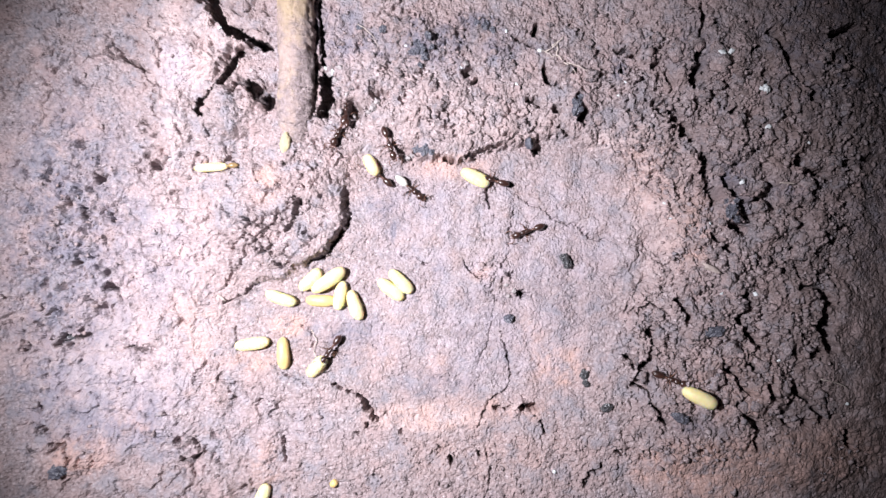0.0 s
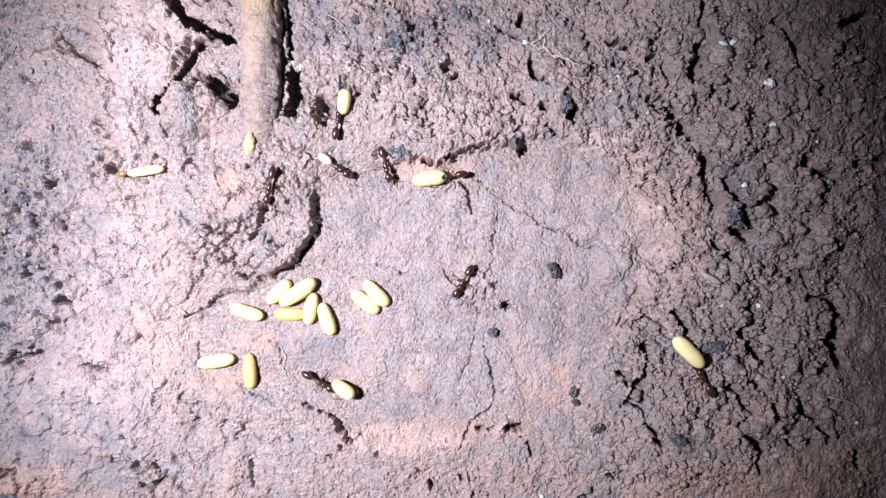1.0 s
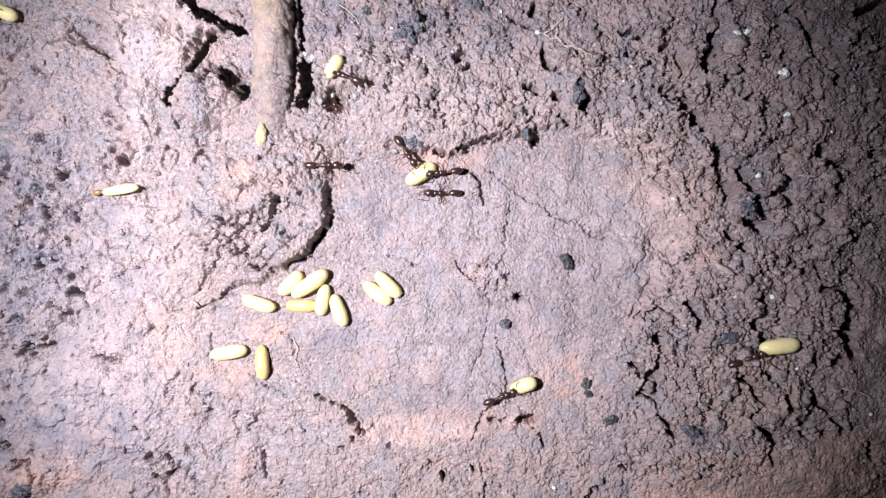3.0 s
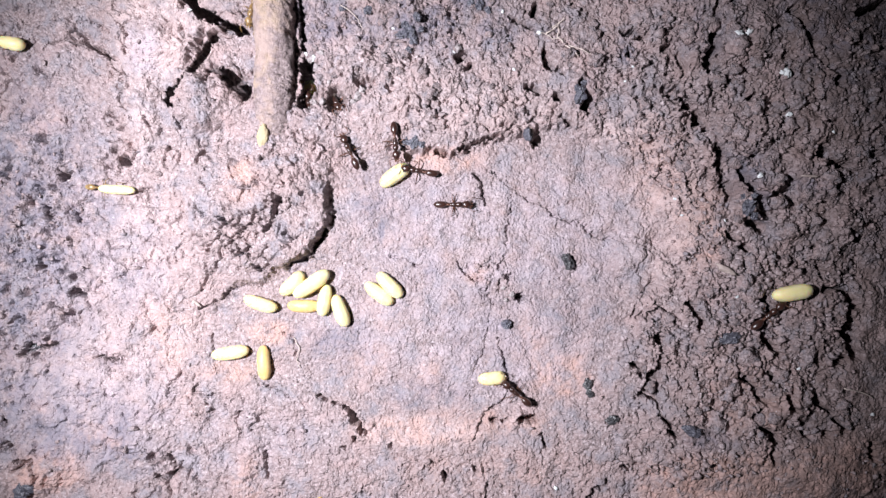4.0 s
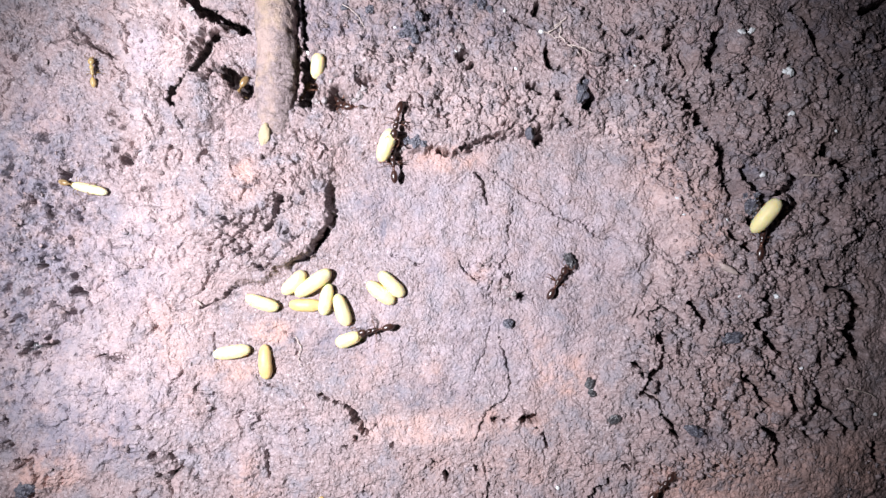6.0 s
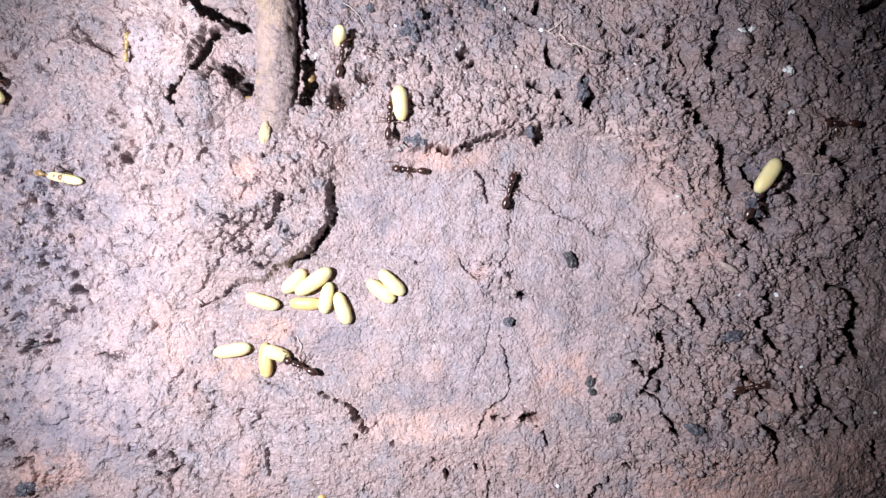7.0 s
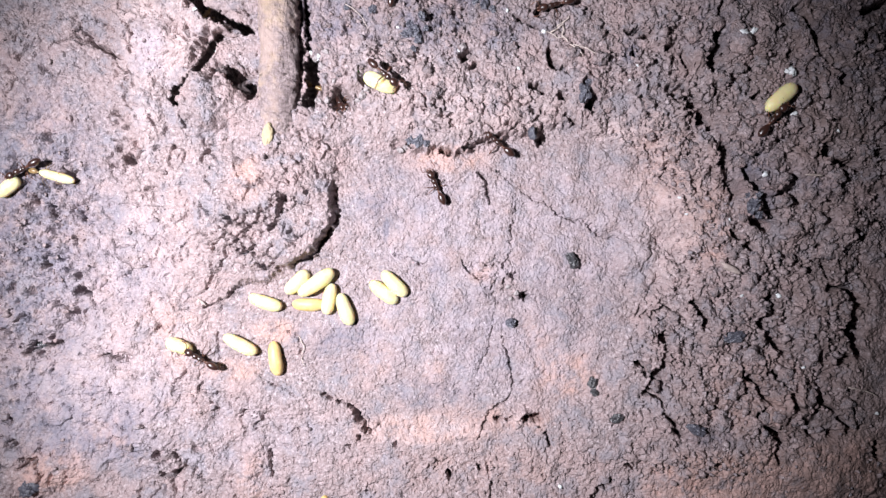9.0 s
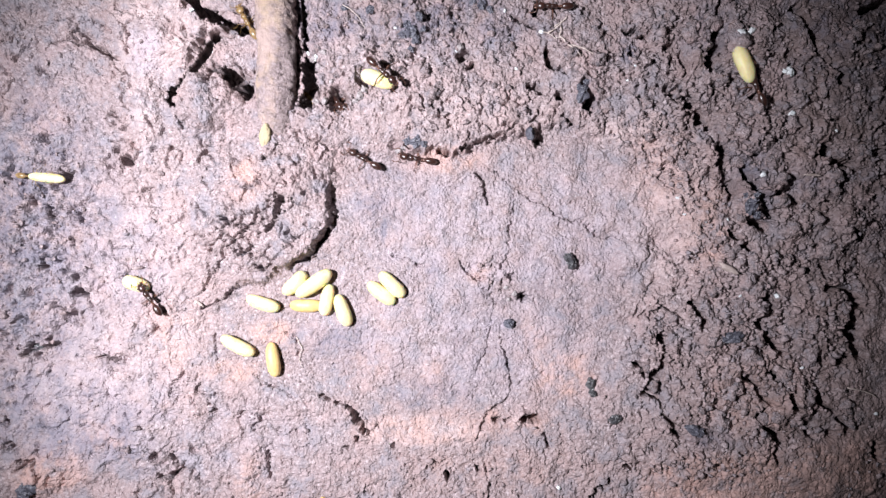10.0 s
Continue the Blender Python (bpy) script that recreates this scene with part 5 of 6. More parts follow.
def motions():
    crawl(ant_east, [
        (0, 20.76, -12.44, -20), (0.2, 21.62, -12.96, -5), (0.4, 22.61, -12.82, -10), (0.6, 22.86, -12.79, 5), (0.8, 23.51, -12.58, 40), (1, 23.8,
        -10.63, 120), (1.2, 23.17, -10.68, 85), (1.4, 24.48, -10.39, 40), (1.6, 25.28, -10.16, 10), (1.8, 26.17, -10.06, 15), (2, 25.91, -11.11, 0),
        (2.2, 26, -10.85, -10), (2.4, 26.54, -11.08, -40), (2.6, 25.92, -10.69, -15), (3.2, 27.46, -8.95, 30), (3.8, 28.64, -6.17, 60), (4, 28.31,
        -5.89, 40), (4.2, 28.53, -5.36, 20), (4.4, 28.25, -5.08, 30), (4.6, 28.86, -4.36, 40), (4.8, 29.96, -2.85, 60), (5, 29.37, -2.44, 95), (5.2,
        29.23, -0.94, 95), (5.4, 29.69, -0.2, 100), (5.6, 28.49, 0.03, 90), (5.7, 27.99, 0.01, 90), (6.2, 27.37, 1.4, 75), (6.8, 26.84, 2.82, 60), (7,
        27.03, 4.02, 60), (7.2, 27.23, 4.39, 65), (7.4, 27.43, 5, 60), (7.6, 27.66, 7.42, 50), (7.8, 27.58, 8.26, 95), (8, 27.8, 8.26, 95), (8.2,
        27.57, 8.98, 60), (8.4, 28.24, 10.2, 50), (8.6, 27.82, 9.79, 85), (8.8, 27.92, 10.3, 85), (9, 28.31, 11.15, 50), (9.2, 28.04, 12.08, 70),
        (9.4, 27.68, 11.86, 100), (9.7, 27.94, 12.84, 85), (10, 26.94, 14.04, 115)])
    carry(pupa_east, [
        (0, 23.66, -14.3, -25), (0.2, 24.72, -13.37, 15), (0.4, 25.38, -13.58, -8), (0.6, 25.49, -12.68, 50), (0.8, 24.98, -10.57, 108), (1, 22.86,
        -8.49, 135), (1.2, 23.37, -8.04, 115), (1.3, 24.45, -8.59, 67.5), (1.4, 25.54, -9.14, 20), (1.6, 27.39, -9.61, -3), (1.8, 28.18, -9.41, -5),
        (2, 28.55, -11.31, -42), (2.2, 29.69, -11.39, -28), (2.4, 29.03, -13.56, -65), (2.5, 29.92, -13.01, -35), (2.6, 29.31, -11.53, -12), (3.2,
        29.95, -7.96, 10), (3.8, 30.04, -4.33, 30), (4, 30.7, -4, 10), (4.2, 31.16, -4.17, 0), (4.4, 30.88, -3.44, 25), (4.6, 30.9, -2.77, 35), (4.8,
        30.76, -1.16, 35), (5, 28.63, 0.45, 88), (5.2, 28.84, 1.79, 70), (5.4, 29.34, 1.24, 30), (5.5, 28.95, 1.49, 75), (5.6, 28.35, 1.87, 85, 0,
        45), (5.7, 27.85, 1.85, 60, 0, 45), (6.2, 28.12, 3.64, 55), (6.8, 28.48, 5.51, 55), (7, 28.27, 6.11, 55), (7.2, 28.28, 6.82, 65), (7.4, 28.62,
        7.73, 48), (7.5, 29.07, 8.07, 35), (7.6, 29.85, 8.91, 28), (7.8, 27.48, 10.55, 90), (8, 27.45, 10.9, 88), (8.2, 28.27, 11.27, 55), (8.4,
        29.43, 11.8, 25), (8.6, 28.02, 12.39, 75), (8.8, 28.31, 12.94, 75), (9, 29.25, 13.14, 40), (9.2, 28.79, 14.22, 65), (9.4, 27.34, 14.15, 95),
        (9.7, 27.94, 15.53, 65), (10, 26.2, 16.08, 110)], 0.95)
    crawl(ant_south, [
        (0, -11.43, -9.83, -125), (0.2, -12.24, -10.79, -165), (0.4, -11.7, -10.5, -125), (0.6, -11.8, -9.92, -95), (0.8, -10.6, -10.41, -35), (1,
        -9.71, -11.05, -30), (1.2, -7.51, -12.64, -65), (1.4, -6.15, -13.74, -25), (1.6, -3.75, -14.41, 0), (1.8, -1.89, -14.25, 20), (2, -0.78,
        -12.71, 55), (2.2, 0.76, -11.76, 20), (2.4, 1.45, -11.8, 0), (2.6, 3.02, -11.9, -8), (3.2, 5.8, -13.44, 40), (3.8, 7.28, -13.6, 80), (4, 6.24,
        -12.72, 140), (4.2, 3.7, -11.58, 155), (4.4, 1.22, -9.9, 120), (4.6, 0.8, -8.38, 90), (4.8, 0.8, -6.18, 92), (5, -0.2, -4.92, 140), (5.2,
        -1.93, -5.28, 175), (5.4, -3.07, -5.28, 170), (5.6, -3.91, -6.01, 190), (5.7, -4.12, -6.03, 195), (6.2, -8.42, -8.58, 190), (6.8, -12.78,
        -10.41, 190), (7, -12.84, -10.56, 155), (7.2, -13.74, -10.65, 155), (7.4, -14.28, -10.24, 165), (7.6, -14.4, -10.71, 190), (7.8, -15.32,
        -10.71, 175), (8, -15.9, -10.56, 175), (8.2, -16.61, -10.74, 160), (8.4, -18.21, -10.93, 185), (8.6, -19.59, -10.4, 180), (8.8, -21.2, -9.89,
        150), (9, -21.77, -9.89, 150), (9.2, -22.46, -9.13, 135), (9.4, -23.09, -8.28, 145), (9.7, -25.13, -6.67, 125), (10, -25.98, -4.5, 125)], 0.3)
    carry(pupa_south, [
        (0, -12.75, -11.43, 50), (0.2, -14.63, -11.21, 10), (0.4, -13.21, -12.18, 55), (0.6, -12.14, -12.23, 85), (0.8, -8.89, -11.46, 10, 0, 26), (1,
        -7.67, -11.69, -30, 0, 26), (1.2, -6.56, -14.72, -65, 0, 26), (1.4, -4.21, -14.68, -20, 0, 26), (1.6, -1.91, -14.31, 0, 0, 26), (1.8, -0.1,
        -13.56, 45, 0, 26), (2, 0.36, -10.87, 60, 0, 26), (2.2, 2.45, -11.01, 15, 0, 26), (2.4, 3.49, -11.84, -15, 0, 26), (2.6, 5.31, -12.1, -10, 0,
        26), (3.2, 7.29, -12.2, 40), (3.8, 7.82, -11.31, 80, 0, 26), (4, 4.2, -11.53, 5), (4.2, 1.71, -10.54, -15), (4.4, 0.12, -8.51, -60, 0, 26),
        (4.6, 0.89, -6.2, -100, 0, 26), (4.8, 0.6, -4.34, -95), (4.9, -0.55, -4.13, -137.5), (5, -1.69, -3.93, -180), (5.2, -3.77, -4.83, -160), (5.4,
        -5.15, -4.64, -160), (5.6, -5.9, -6.55, -150), (5.7, -6.2, -6.88, -155), (6.2, -10.9, -9.33, -160), (6.8, -15.37, -10.86, -165), (7, -14.93,
        -9.56, -200), (7.2, -15.83, -9.61, -170), (7.4, -16.43, -9.65, -160), (7.6, -16.59, -11.26, -150), (7.8, -17.37, -10.36, -180), (8, -17.94,
        -10.21, -180), (8.2, -18.55, -9.8, -160), (8.4, -20.7, -11.13, -170), (8.6, -22.33, -10.45, -180), (8.8, -23.25, -9.05, -220), (9, -23.82,
        -8.84, -200), (9.2, -24.05, -7.59, -220), (9.4, -24.99, -6.88, -200), (9.7, -26.38, -4.78, -210), (10, -27.38, -3.25, -200)])
    carry(pupa_north, [
        (0, 2.2, 6.65, -25), (0.2, 2.35, 6.44, -25), (0.4, 1.95, 6.56, -5), (0.6, 1.45, 6.82, -5), (0.8, 0.92, 6.81, 0), (1, -0.15, 6.85, 8), (1.2,
        -0.79, 6.85, 5), (1.4, -0.47, 6.9, 0), (1.6, -0.6, 6.71, 5), (1.8, -0.63, 6.7, 5), (2, -1.5, 6.88, 0), (2.2, -0.66, 6.7, 5), (2.4, -1.06,
        6.21, 30), (2.6, -1.23, 6.36, 20), (3.2, -2.43, 6.46, 40), (3.8, -3.79, 6.56, 45), (4, -4.42, 6.34, 35), (4.2, -4.81, 6.57, 20), (4.4, -4.95,
        6.85, 20), (4.6, -4.82, 6.87, 15), (4.8, -5.52, 6.44, 20, 0, 65), (5, -6.06, 6.86, 30, 0, 65), (5.2, -5.41, 7.2, 50, 0, 65), (5.4, -5.31, 7.7,
        60, 0, 65), (5.6, -5.47, 7.82, 70, 0, 65), (5.7, -5.57, 7.9, 60, 0, 65), (6.2, -4.96, 9.83, 80), (6.8, -4.31, 12.19, 97), (7, -4.12, 12.5,
        95), (7.2, -4.22, 13.06, 97), (7.4, -4.43, 13.77, 105), (7.5, -5.13, 14.54, 130), (7.6, -5.29, 14.54, 125), (7.8, -6.07, 14.54, 160), (8,
        -5.55, 14.64, 170), (8.2, -5.8, 14.72, 165), (8.4, -5.45, 14.5, 160), (8.6, -5.73, 14.5, 165), (8.8, -6.13, 14.7, 150), (9, -6.14, 14.41,
        155), (9.2, -6.28, 14.66, 160), (9.4, -6.02, 14.7, 160), (9.7, -5.66, 14.7, 160), (10, -6.11, 14.77, 160)])
    crawl(ant_rival, [
        (0, 3.66, 6.39, 165), (0.2, 3.77, 6.29, 165), (0.4, 3.75, 6.72, 175), (0.6, 3.22, 6.98, 180), (0.8, 2.43, 7.07, 185), (1, 1.45, 6.96, 190),
        (1.2, 0.96, 6.95, 185), (1.4, 1.47, 6.8, 190), (1.6, 1.29, 6.87, 180), (1.8, 1.31, 6.85, 180), (2, 0.44, 7.09, 185), (2.2, 1.09, 6.75, 185),
        (2.4, 0.73, 6.67, 200), (2.6, 0.76, 6.51, 195), (3.2, -0.69, 6.56, 185), (3.8, -2.04, 6.81, 180), (4, -2.33, 6.69, 170), (4.2, -2.82, 5.23,
        130), (4.4, -3.61, 5.6, 115), (4.6, -3.68, 5.23, 105), (4.8, -4.18, 5, 100), (5, -4.42, 5.62, 105), (5.2, -3.97, 5.31, 105), (5.4, -4.37, 6,
        95), (5.6, -4.22, 6.03, 95), (5.7, -4.43, 6.16, 95), (6.2, -4.71, 8.34, 95), (6.8, -5.1, 10.6, 85), (7, -5.01, 10.95, 85), (7.2, -5.02, 11.51,
        80), (7.4, -5.52, 12.52, 70), (7.6, -6.78, 13.54, 45), (7.8, -7.06, 13.89, 30), (8, -6.84, 14.19, 20), (8.2, -7.04, 14.17, 15), (8.4, -6.3,
        14.65, 0, 0.9), (8.7, -5.83, 14.95, -30, 1.1), (9, -5.64, 14.81, -42, 1.1), (9.4, -5.42, 14.95, -38, 1.1), (10, -5.52, 15.02, -42, 1.1)], 0.3)
    crawl(ant_north, [
        (0, -6.02, 9.68, -70), (0.2, -5.89, 9.41, -70), (0.4, -5.36, 8.95, -70), (0.6, -5.29, 9.38, -70), (0.8, -4.26, 8.56, -65), (1, -4, 7.94, -75),
        (1.2, -4.29, 8.39, -50), (1.4, -3.32, 8.59, -45), (1.6, -3.05, 8.41, -45), (1.8, -2.93, 8.49, -40), (2, -3.9, 8.67, -40), (2.2, -3.8, 8.94,
        -40), (2.4, -3.16, 8.31, -40), (2.6, -2.97, 7.86, -40), (3.2, -3.43, 8.55, -65), (3.8, -4.19, 9, -80), (4, -4.32, 9.18, -85), (4.2, -4.37,
        9.31, -88), (4.4, -4.41, 9.43, -88), (4.6, -4.28, 9.26, -88), (4.8, -4.67, 9.08, -95), (5, -5.17, 8.75, -100), (5.2, -4.27, 9.49, -95), (5.4,
        -4.37, 9.99, -90), (5.6, -4.42, 10.16, -92), (5.7, -4.53, 10.24, -92), (6.2, -4.22, 11.58, -120), (6.8, -6.75, 13.44, -200, -0.5), (7.1,
        -8.01, 14.17, -230, -2.2), (7.6, -9.52, 13.79, -250, -2.4), (8.2, -10.13, 13.52, -280, -2.4), (8.8, -10.32, 13.15, -280, -2.2), (10, -10.25,
        13.13, -280, -2.4)], 0.3)
    crawl(ant_pale, [
        (0, -3.89, 5.47, -40), (0.2, -4.24, 6.35, -42), (0.4, -4.79, 6.63, -45), (0.6, -5.83, 6.39, -22), (0.8, -7.57, 6.88, -20), (1, -8.29, 7.78,
        -35), (1.2, -9.62, 8.52, -50), (1.4, -9.31, 8.57, -68), (1.6, -9.84, 9.79, -68), (1.8, -10.01, 11.12, -95), (2, -9.88, 11.61, -98), (2.2,
        -9.79, 12.02, -95), (2.4, -9.99, 12.34, -80, -0.8, 22), (2.6, -9.86, 12.48, -80, -1.1, 30), (3.2, -9.57, 12.73, -60, -1.7, 40), (3.8, -9.57,
        12.88, -60, -1.7, 40), (4.4, -9.78, 12.72, -70, -1.7, 40), (5, -9.54, 12.67, -60, -1.7, 40), (5.7, -9.51, 12.93, -50, -1.7, 40), (6.8, -9.78,
        12.59, -60, -1.7, 40), (10, -9.7, 12.83, -60, -1.7, 40)])
    crawl(ant_runner, [
        (0, 7.13, 1.55, 200), (0.2, 5.89, 0.76, 205), (0.4, 5.77, 0.6, 228), (0.6, 3.74, -0.42, 215), (0.8, 3.15, -1.43, 240), (1, 2.76, -2.33, 240),
        (1.2, 2.23, -3.13, 240), (1.4, 2.99, -2.13, 230), (1.5, 3.42, -0.96, 170), (1.6, 3.8, 0.18, 125), (1.8, 3.66, 2.17, 100), (2, 3.04, 3.05,
        120), (2.2, 3.23, 3.86, 115), (2.4, 2.53, 4.32, 150), (2.6, 1.51, 4.92, 158), (3, -0.15, 4.73, 180), (3.4, -1.22, 3.7, 250), (3.6, -0.81,
        3.74, 295), (3.8, -0.4, 3.77, 340), (4, 0.81, 3.75, 360), (4.2, 1.91, 3.24, 350), (4.4, 3.25, 1.68, 315), (4.6, 4.17, -0.29, 295), (4.8, 3.48,
        -2.16, 266), (5, 3.88, -3.73, 300), (5.2, 4.48, -5.32, 308), (5.4, 5.78, -5.73, 350), (5.6, 7.32, -5.45, 365), (5.7, 8.56, -4.88, 385), (6,
        9.74, -3.05, 420), (6.4, 7.48, 0.34, 470), (6.8, 4.96, 2.79, 425), (7, 5.45, 4.84, 435), (7.2, 4.6, 5.2, 470), (7.4, 4.5, 6.01, 465), (7.6,
        4.38, 6.88, 455), (7.8, 4.35, 8.13, 455), (8, 4.32, 8.23, 445), (8.2, 4.57, 8.4, 420), (8.6, 4.25, 8.92, 430), (9, 4.29, 9.03, 500), (9.2,
        3.69, 8.53, 560), (9.4, 2.1, 7.87, 565), (9.7, 0.07, 6.92, 545), (10, -2.63, 7.69, 530)])
    crawl(ant_scout, [
        (0, -10.8, 10.9, 245), (0.2, -11, 10.7, 240), (0.4, -11.6, 10, 230), (0.6, -13.1, 9.3, 232), (0.8, -14.15, 7.77, 255), (1, -14.11, 6.01, 260), (1.2, -16.43, 4.91, 190), (1.4, -16.56,
        4.86, 190), (1.6, -17.58, 4.68, 150), (1.7, -17.24, 5, 100), (1.8, -16.91, 5.32, 50), (2, -15.98, 5.41, 110), (2.2, -15.84, 5.33, 150), (2.3,
        -15.55, 6.06, 90), (2.4, -15.25, 6.79, 30), (2.5, -14.26, 7.25, 20), (2.6, -12.79, 7.39, 10), (3.2, -9.66, 6.95, 0), (3.6, -7.24, 6.67, 60),
        (3.8, -7.42, 7.1, 140), (4, -8.31, 8.43, 115), (4.2, -9.09, 9.01, 120), (4.4, -9.68, 9.93, 100, -0.2, -15), (4.6, -9.75, 11.54, 95, -1, -35),
        (4.9, -9.64, 12.86, 80, -2.2, -40), (5.7, -9.41, 13.68, 60, -2.4, -40), (6, -7.44, 12.37, 0, -0.8), (6.2, -6.45, 9.33, -60), (6.5, -5.23,
        7.73, -102.5), (6.8, -4, 6.12, -145), (7, -3.27, 6.57, -185), (7.2, -2.62, 5.94, -230), (7.35, -2.62, 5.48, -160), (7.5, -3.66, 4.43, -132),
        (7.6, -4.23, 3.93, -132), (7.8, -4.55, 2.89, -110), (8, -3.14, 2.44, -35), (8.2, -1.6, 2.62, 0), (8.4, -0.5, 2.59, 0), (8.6, -0.33, 3.23, 35),
        (8.8, -0.93, 3.98, 80), (9, -1.14, 5.24, 115), (9.2, -2.04, 6.03, 145), (9.4, -2.13, 5.88, 160), (9.7, -3.22, 6.87, 150), (10, -7.26, 7.69,
        150)])
    crawl(ant_root, [
        (0, -7.03, 6.86, 140), (0.2, -7.46, 7.28, 130), (0.4, -8.7, 8.47, 100), (0.6, -6.92, 10.49, 100), (0.8, -7.99, 11.27, 70), (1, -8.16, 11.93,
        80), (1.2, -7.69, 12.58, 50), (1.4, -7.03, 13.93, 50), (1.6, -6.96, 14.14, 40), (2, -7, 14.11, 40), (2.6, -7.07, 13.99, 60), (2.8, -7.85,
        14.47, 110), (3, -8.64, 14.95, 160), (3.4, -10.95, 14.41, 200), (3.6, -11.61, 13.4, 150, -0.9), (3.8, -12.26, 12.38, 100, -1.8), (4.3, -11.95,
        13.15, 100, -1.8), (4.6, -11.89, 13.34, 100, -1.7), (5, -11.63, 13.37, 100, -1.6), (5.7, -11.9, 13.53, 100, -1.5), (6.2, -10.69, 14.31, 90,
        -0.5), (6.8, -9.89, 15.08, 90), (7, -9.21, 16.38, 80), (7.2, -8.12, 17.29, 75), (7.4, -7.52, 17.5, 90), (7.6, -7.54, 17.53, 75), (7.8, -7.17,
        17.88, 65), (8, -5.85, 18.78, 60), (8.2, -5.41, 19.01, 80), (8.5, -5.23, 21.48, 85), (9, -5, 22.75, 85), (9.3, -4.66, 27.8, 85), (10, -4.51,
        29.78, 85)])
    carry(pupa_root, [
        (0, -7.73, 7.77, 120), (0.2, -8.99, 8.28, 120), (0.4, -9.28, 10.33, 95), (0.6, -7.68, 11.91, 20), (0.8, -7.45, 12.83, 60), (1, -7.71, 13.64,
        85), (1.2, -6.55, 14.09, 60), (1.3, -6.37, 14.56, 40, -1, 30), (1.45, -6.32, 14.67, 35, -1.9, 30), (2, -6.25, 14.56, 20, -1.9, 30), (2.3,
        -6.56, 14.48, 10, -1.2), (2.6, -6.52, 14.24, 10, -1.2), (3, -9.64, 15.94, 60), (3.35, -11.69, 15.41, 100), (3.6, -12.23, 14.39, 100, -2.5),
        (4.1, -12.37, 14.37, 100, -3), (4.35, -12.14, 14.7, 90, -2.4, 75), (4.6, -11.94, 15.33, 80, -1.4, 70), (4.8, -11.68, 15.24, 80, -0.7, 70), (5,
        -11.38, 15.11, 30, -0.2, 60), (5.2, -11.98, 15.26, 80, -0.8, 60), (5.4, -12.44, 14.87, 80, -2.4, 60), (5.55, -12, 15.55, 80, -0.8, 60), (5.7,
        -11.81, 15.42, 80, 0, 60), (6.2, -10.95, 16.06, 80), (6.8, -10.29, 16.72, 75, 0, 40), (7, -9.36, 18.13, 70, 0, 55), (7.2, -8.42, 18.93, 60, 0,
        65), (7.4, -7.77, 19.39, 60, 0, 65), (7.6, -7.24, 19.77, 60, 0, 65), (7.8, -6.67, 19.97, 60, 0, 60), (8, -5.11, 20.52, 60, 0, 40), (8.2,
        -5.11, 20.81, 70), (8.5, -4.99, 23.23, 70), (9, -4.75, 24.74, 80), (9.3, -4.67, 30.29, 80), (10, -4.51, 32.28, 80)])
    carry(pupa_west, [
        (0, -23.07, 7.45, 5), (0.3, -24.96, 7.3, 5), (0.6, -25.37, 7.33, 5), (1, -25.16, 7.43, 10), (1.5, -26.48, 6.71, 10), (2.1, -27.71, 5.6, 12),
        (2.5, -28.04, 4.99, 12), (3.8, -28.88, 5.09, 0), (4.5, -29.18, 5.07, -12), (5, -30.12, 5.22, -20), (5.5, -30.4, 4.85, -15), (6.8, -33.53,
        5.74, -12), (7.5, -33.99, 5.98, -10), (8, -34.67, 6.19, -12), (9, -34.67, 6.11, -15), (10, -35.31, 6.12, -5)])
    crawl(ant_west, [
        (0, -21.84, 7.51, 185), (0.3, -23.77, 7.41, 185), (0.6, -24.31, 7.44, 185), (0.8, -25.18, 7.36, 97.5), (1, -26.05, 7.28, 10), (1.5, -27.27,
        6.55, 10), (2.1, -28.55, 5.4, 12), (2.5, -28.83, 4.79, 12), (3.8, -29.88, 5.19, 0), (4.5, -30.12, 5.31, -12), (5, -31.01, 5.62, -20), (5.5,
        -31.3, 5.14, -15), (6.8, -34.48, 5.93, -12), (7.5, -34.79, 6.18, -10), (8, -35.56, 6.33, -12), (9, -35.47, 6.31, -15), (10, -36.21, 6.17, -5)])
    carry(pupa_corner, [
        (0, -46.71, 26.69, -45), (2, -39.19, 23.12, -20), (2.5, -38.27, 21.63, -10), (2.7, -38.75, 21.22, -10), (3.4, -38.61, 19.37, -40), (3.8,
        -38.07, 18.04, -20), (4, -38.26, 17.98, -10), (4.2, -39.12, 17.61, -20), (4.5, -41.25, 16.91, -40), (6.5, -42.37, 15.22, -30), (7, -40.15,
        13.36, -40), (7.3, -38.4, 12.5, -55), (7.5, -37.6, 11.41, -60), (7.8, -36.94, 10.17, -80), (8, -37.76, 8.82, -70), (8.3, -37.76, 6.84, -10),
        (8.5, -38.03, 6.57, -20), (8.8, -38.55, 5.84, 10), (9, -38.96, 5.16, 40), (9.3, -41.06, 4.34, 40), (10, -45.37, 1.89, 40)], 0.7)
    crawl(ant_corner, [
        (0, -48.86, 26.67, 0), (2, -41.17, 22.86, 0), (2.5, -40.21, 21.43, 0), (2.7, -40.74, 21.16, 0), (3.4, -40.6, 19.12, -20), (3.8, -40.16, 17.94,
        0), (4, -40.3, 17.83, 0), (4.2, -41.22, 17.46, -20), (4.5, -43.49, 16.66, -40), (6.5, -42.37, 17.21, -60), (7, -39.91, 15.35, -60), (7.3,
        -38.81, 14.19, -70), (7.5, -38.5, 12.75, -50), (7.8, -36.7, 12.01, -90), (8, -37.47, 10.52, -90), (8.3, -37.32, 8.34, -120), (8.5, -37.53,
        7.12, -140), (8.8, -37.25, 6.74, -150), (9, -37.42, 6.66, -150), (9.3, -39.56, 5.59, -150), (10, -43.88, 3.38, -150)], 0.3)
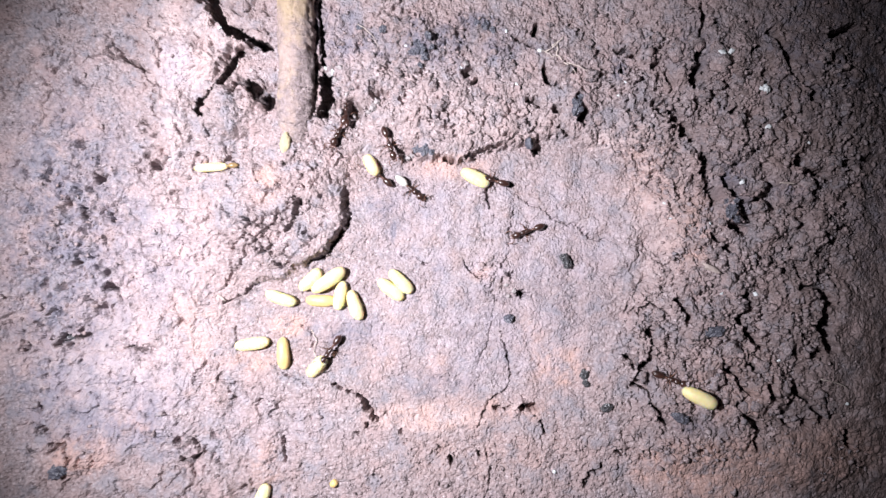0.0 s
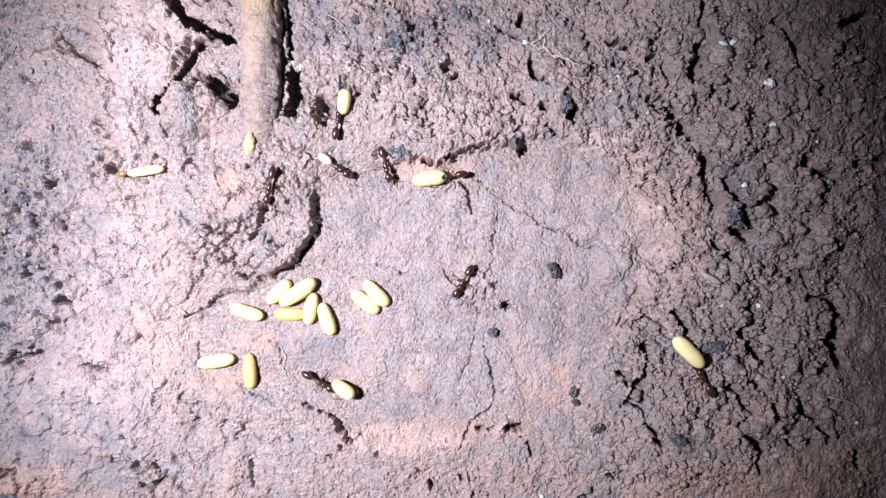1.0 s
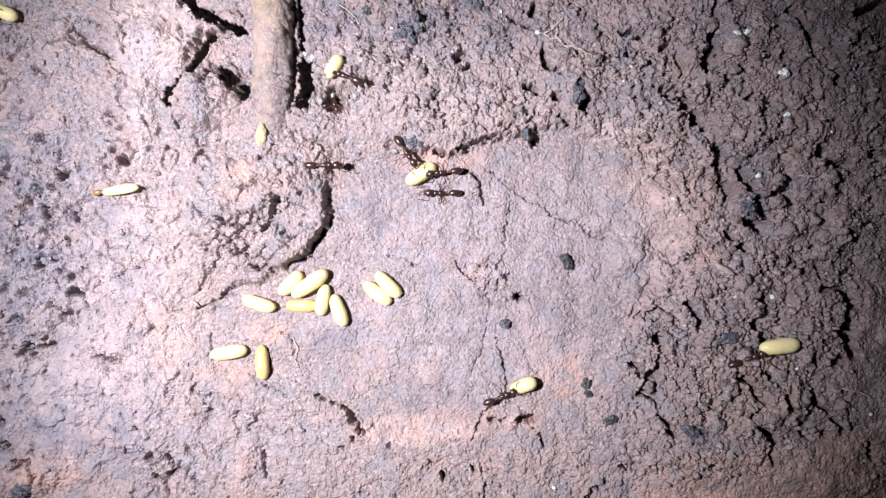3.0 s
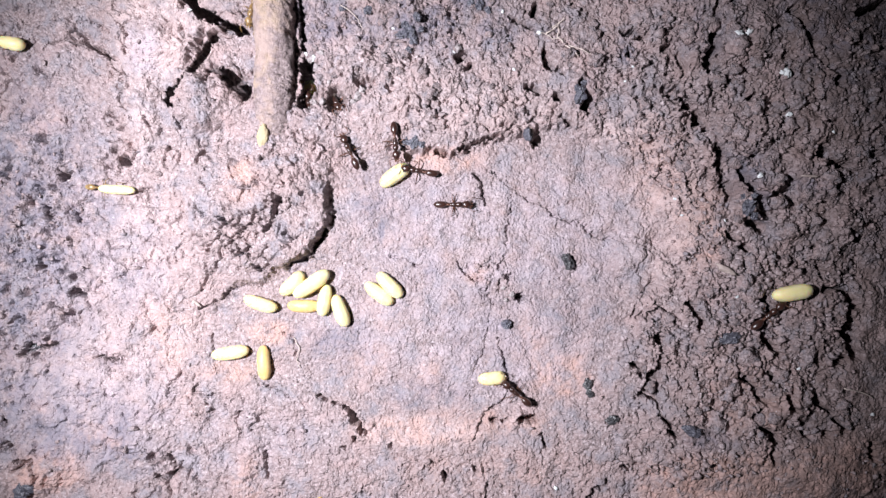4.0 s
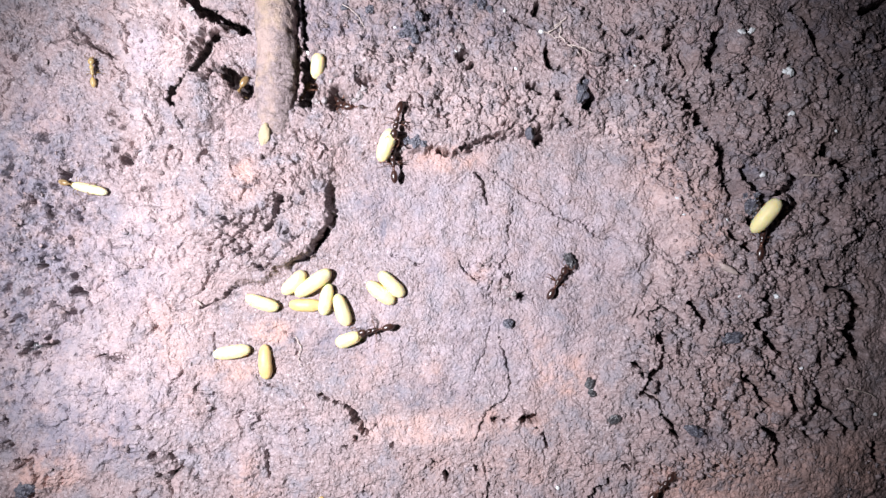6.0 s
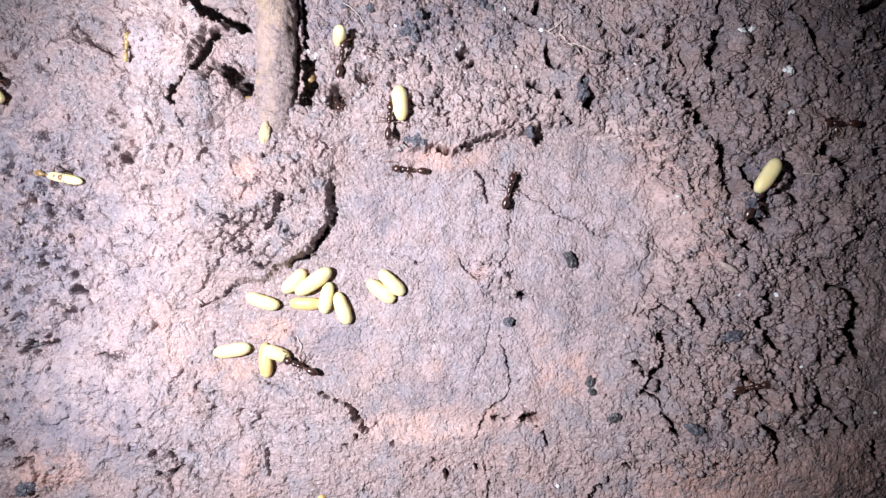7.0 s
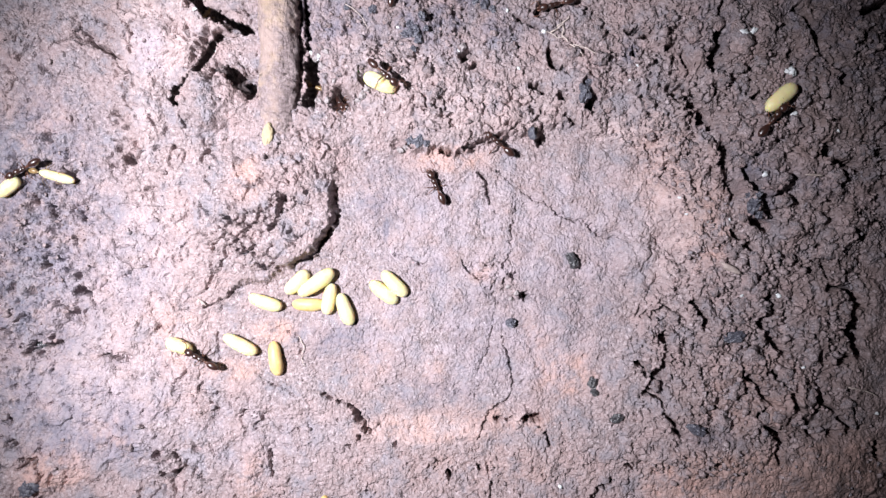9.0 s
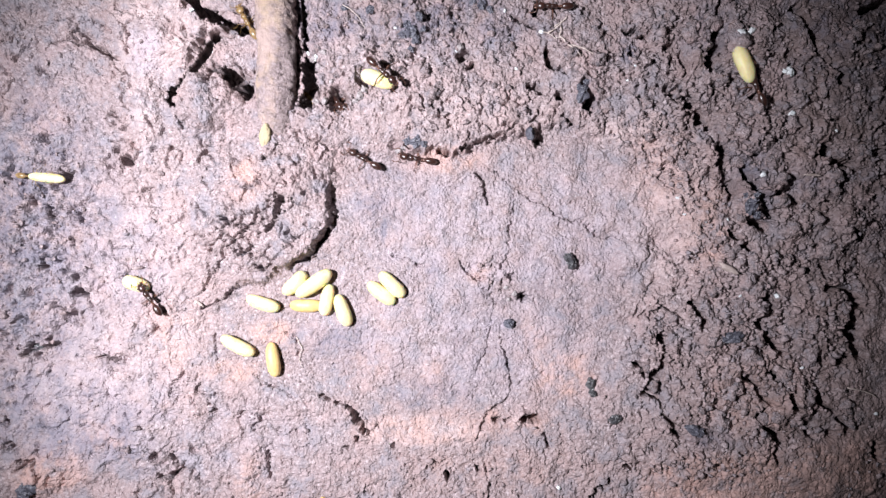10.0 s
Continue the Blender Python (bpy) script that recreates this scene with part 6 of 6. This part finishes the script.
    crawl(ant_gold, [
        (0, -18.07, 28.05, -100), (3.5, -16.46, 23.88, -100), (4, -16.89, 20.84, -100), (4.2, -17.47, 18.62, -95), (4.5, -17.71, 16.41, -90), (4.8,
        -17.85, 15.19, -75), (5, -17.74, 14.36, -35, -0.5), (5.5, -17.77, 14.32, -30, -0.9), (5.75, -18.21, 13.96, -75, -1.05), (6, -18.65, 13.61,
        -120, -1.2), (7, -18.87, 13.23, -190, -1.6), (7.6, -19.24, 15.77, -250, -2.6), (8.1, -21.33, 20, -220, -2.2), (8.4, -22.42, 21.22, -190,
        -0.2), (8.8, -22.11, 21.23, -170, -0.2), (9.1, -21.43, 20.47, -100, -2.2), (9.45, -18.82, 19.1, -60, -2.4), (9.65, -17.83, 19.25, -90, -0.8),
        (9.75, -17.52, 19.44, -130), (9.88, -17.5, 19.58, -185), (10, -17.48, 19.71, -240)])
    crawl(ant_far, [
        (0, 45.68, 15.97, 200), (6, 40.82, 12.39, 185), (6.8, 34.5, 10.69, 180), (7, 34.34, 10.65, 180), (7.2, 32.8, 10.46, 190), (7.4, 33.05, 10.23,
        170), (7.6, 32.59, 9.76, 110), (7.7, 33.29, 9.36, 65), (7.8, 34, 8.97, 20), (8, 35.56, 8.37, -10), (8.2, 37.17, 8.05, 0), (8.4, 37.65, 8.07,
        0), (8.8, 41.11, 7.57, 0), (10, 44.23, 7.3, 0)])
    crawl(ant_top, [
        (0, 10.77, 30.53, -90), (7.5, 9.9, 25.78, -95), (8.2, 9.04, 22.02, -110), (8.4, 8.8, 20.9, -175), (9, 9.31, 21.16, -165), (9.5, 9.15, 21.1,
        -175), (10, 9.33, 21.03, -180)])
    crawl(ant_low, [
        (0, 15.11, -27.74, 40), (3.5, 15.69, -24.4, 40), (4.1, 18.6, -22.44, 40), (4.4, 22.7, -19.8, 20), (4.5, 22.8, -19.9, -60), (4.6, 21.8, -20.4, -140),
        (4.8, 19.2, -21.6, -150), (5.1, 17.5, -24, -120), (5.5, 16.9, -25.4, -40), (5.8, 17.5, -23.5, 40), (6.3, 21.2, -16.6, 50), (6.9, 25.6, -12.4, 20), (7.1,
        27.8, -12.4, 5), (7.3, 29.9, -12.5, 0), (7.5, 30.4, -12.6, -8), (7.7, 31.1, -13, -20), (7.9, 33.2, -13.2, -12), (8.1, 35.2, -13.4, -5), (8.6, 39,
        -13.5, 0), (9, 42.1, -13.4, 0), (10, 46.2, -13.2, 0)])
    crawl(ant_pit, [
        (0, -10.1, 12.4, 98, -0.5, -30), (0.4, -10, 12.5, 88, -0.45, -30), (0.8, -10.1, 12.45, 104, -0.5, -34), (1.2, -9.95, 12.5, 92, -0.5, -30), (1.6,
        -9.9, 12.6, 84, -0.8, -36), (2.1, -9.8, 12.9, 80, -2.2, -40), (2.6, -9.8, 13.1, 80, -3.4, -40), (10, -9.8, 13.1, 80, -3.4, -40)])
    crawl(ant_late, [
        (0, -14.76, 14.4, 60, -2.2), (6.8, -12.97, 13.43, 60, -2), (7.2, -12.25, 14.94, 40, -0.6), (7.4, -11.25, 15.75, 20), (7.8, -9.61, 16.18, 10),
        (8, -9.44, 16.48, 0), (8.2, -8.74, 16.61, 5), (8.4, -7.84, 16.49, -10), (8.6, -7.72, 16.14, -30), (8.8, -9.72, 15, -5, -0.8), (9, -11.73,
        14.26, -20, -2), (10, -12.74, 13.83, -40, -2.4)])
    crawl(ant_straw, [
        (0, -32.92, 17.19, -110, -2.6), (4.9, -29.43, 16.14, -110, -2.4), (5.1, -29.68, 15.9, -110, -1.2), (5.3, -29.86, 15.81, -125, -0.7), (5.4,
        -30.17, 15.61, -150, -0.3), (5.5, -30.53, 15.16, -120), (5.6, -30.83, 14.94, -165), (5.7, -31.04, 14.77, -170), (5.95, -31.11, 15.11, -240),
        (6.2, -30.13, 16, -310), (6.8, -28.38, 17.51, -290), (7, -28.05, 17.36, -275), (7.2, -28.1, 17.32, -280), (7.4, -28.5, 17.32, -300), (7.6,
        -28.17, 18.5, -272), (7.8, -27.8, 19.75, -274), (8, -27.78, 21, -272), (8.3, -27.73, 23.72, -272), (10, -27.45, 26.31, -272)])
    nudge(pupa_rolled, [(0, 0, 0, 0), (8.15, 0, 0, 0), (8.3, 0.35, 0.0, -18), (8.6, 0.0, -0.1, -24), (8.8, -0.1, -0.15, -36), (8.95, 0.45, 0.6, -36), (10, 0.45, 0.6, -36)])
    nudge(pupa_pushed, [(0, 0, 0, 0), (7.3, 0, 0, 0), (7.7, 0.15, 0.15, -4), (8.0, 0.2, 0.1, 0), (8.25, 0.6, 0.2, 5), (10, 0.6, 0.25, 5)])


motions()
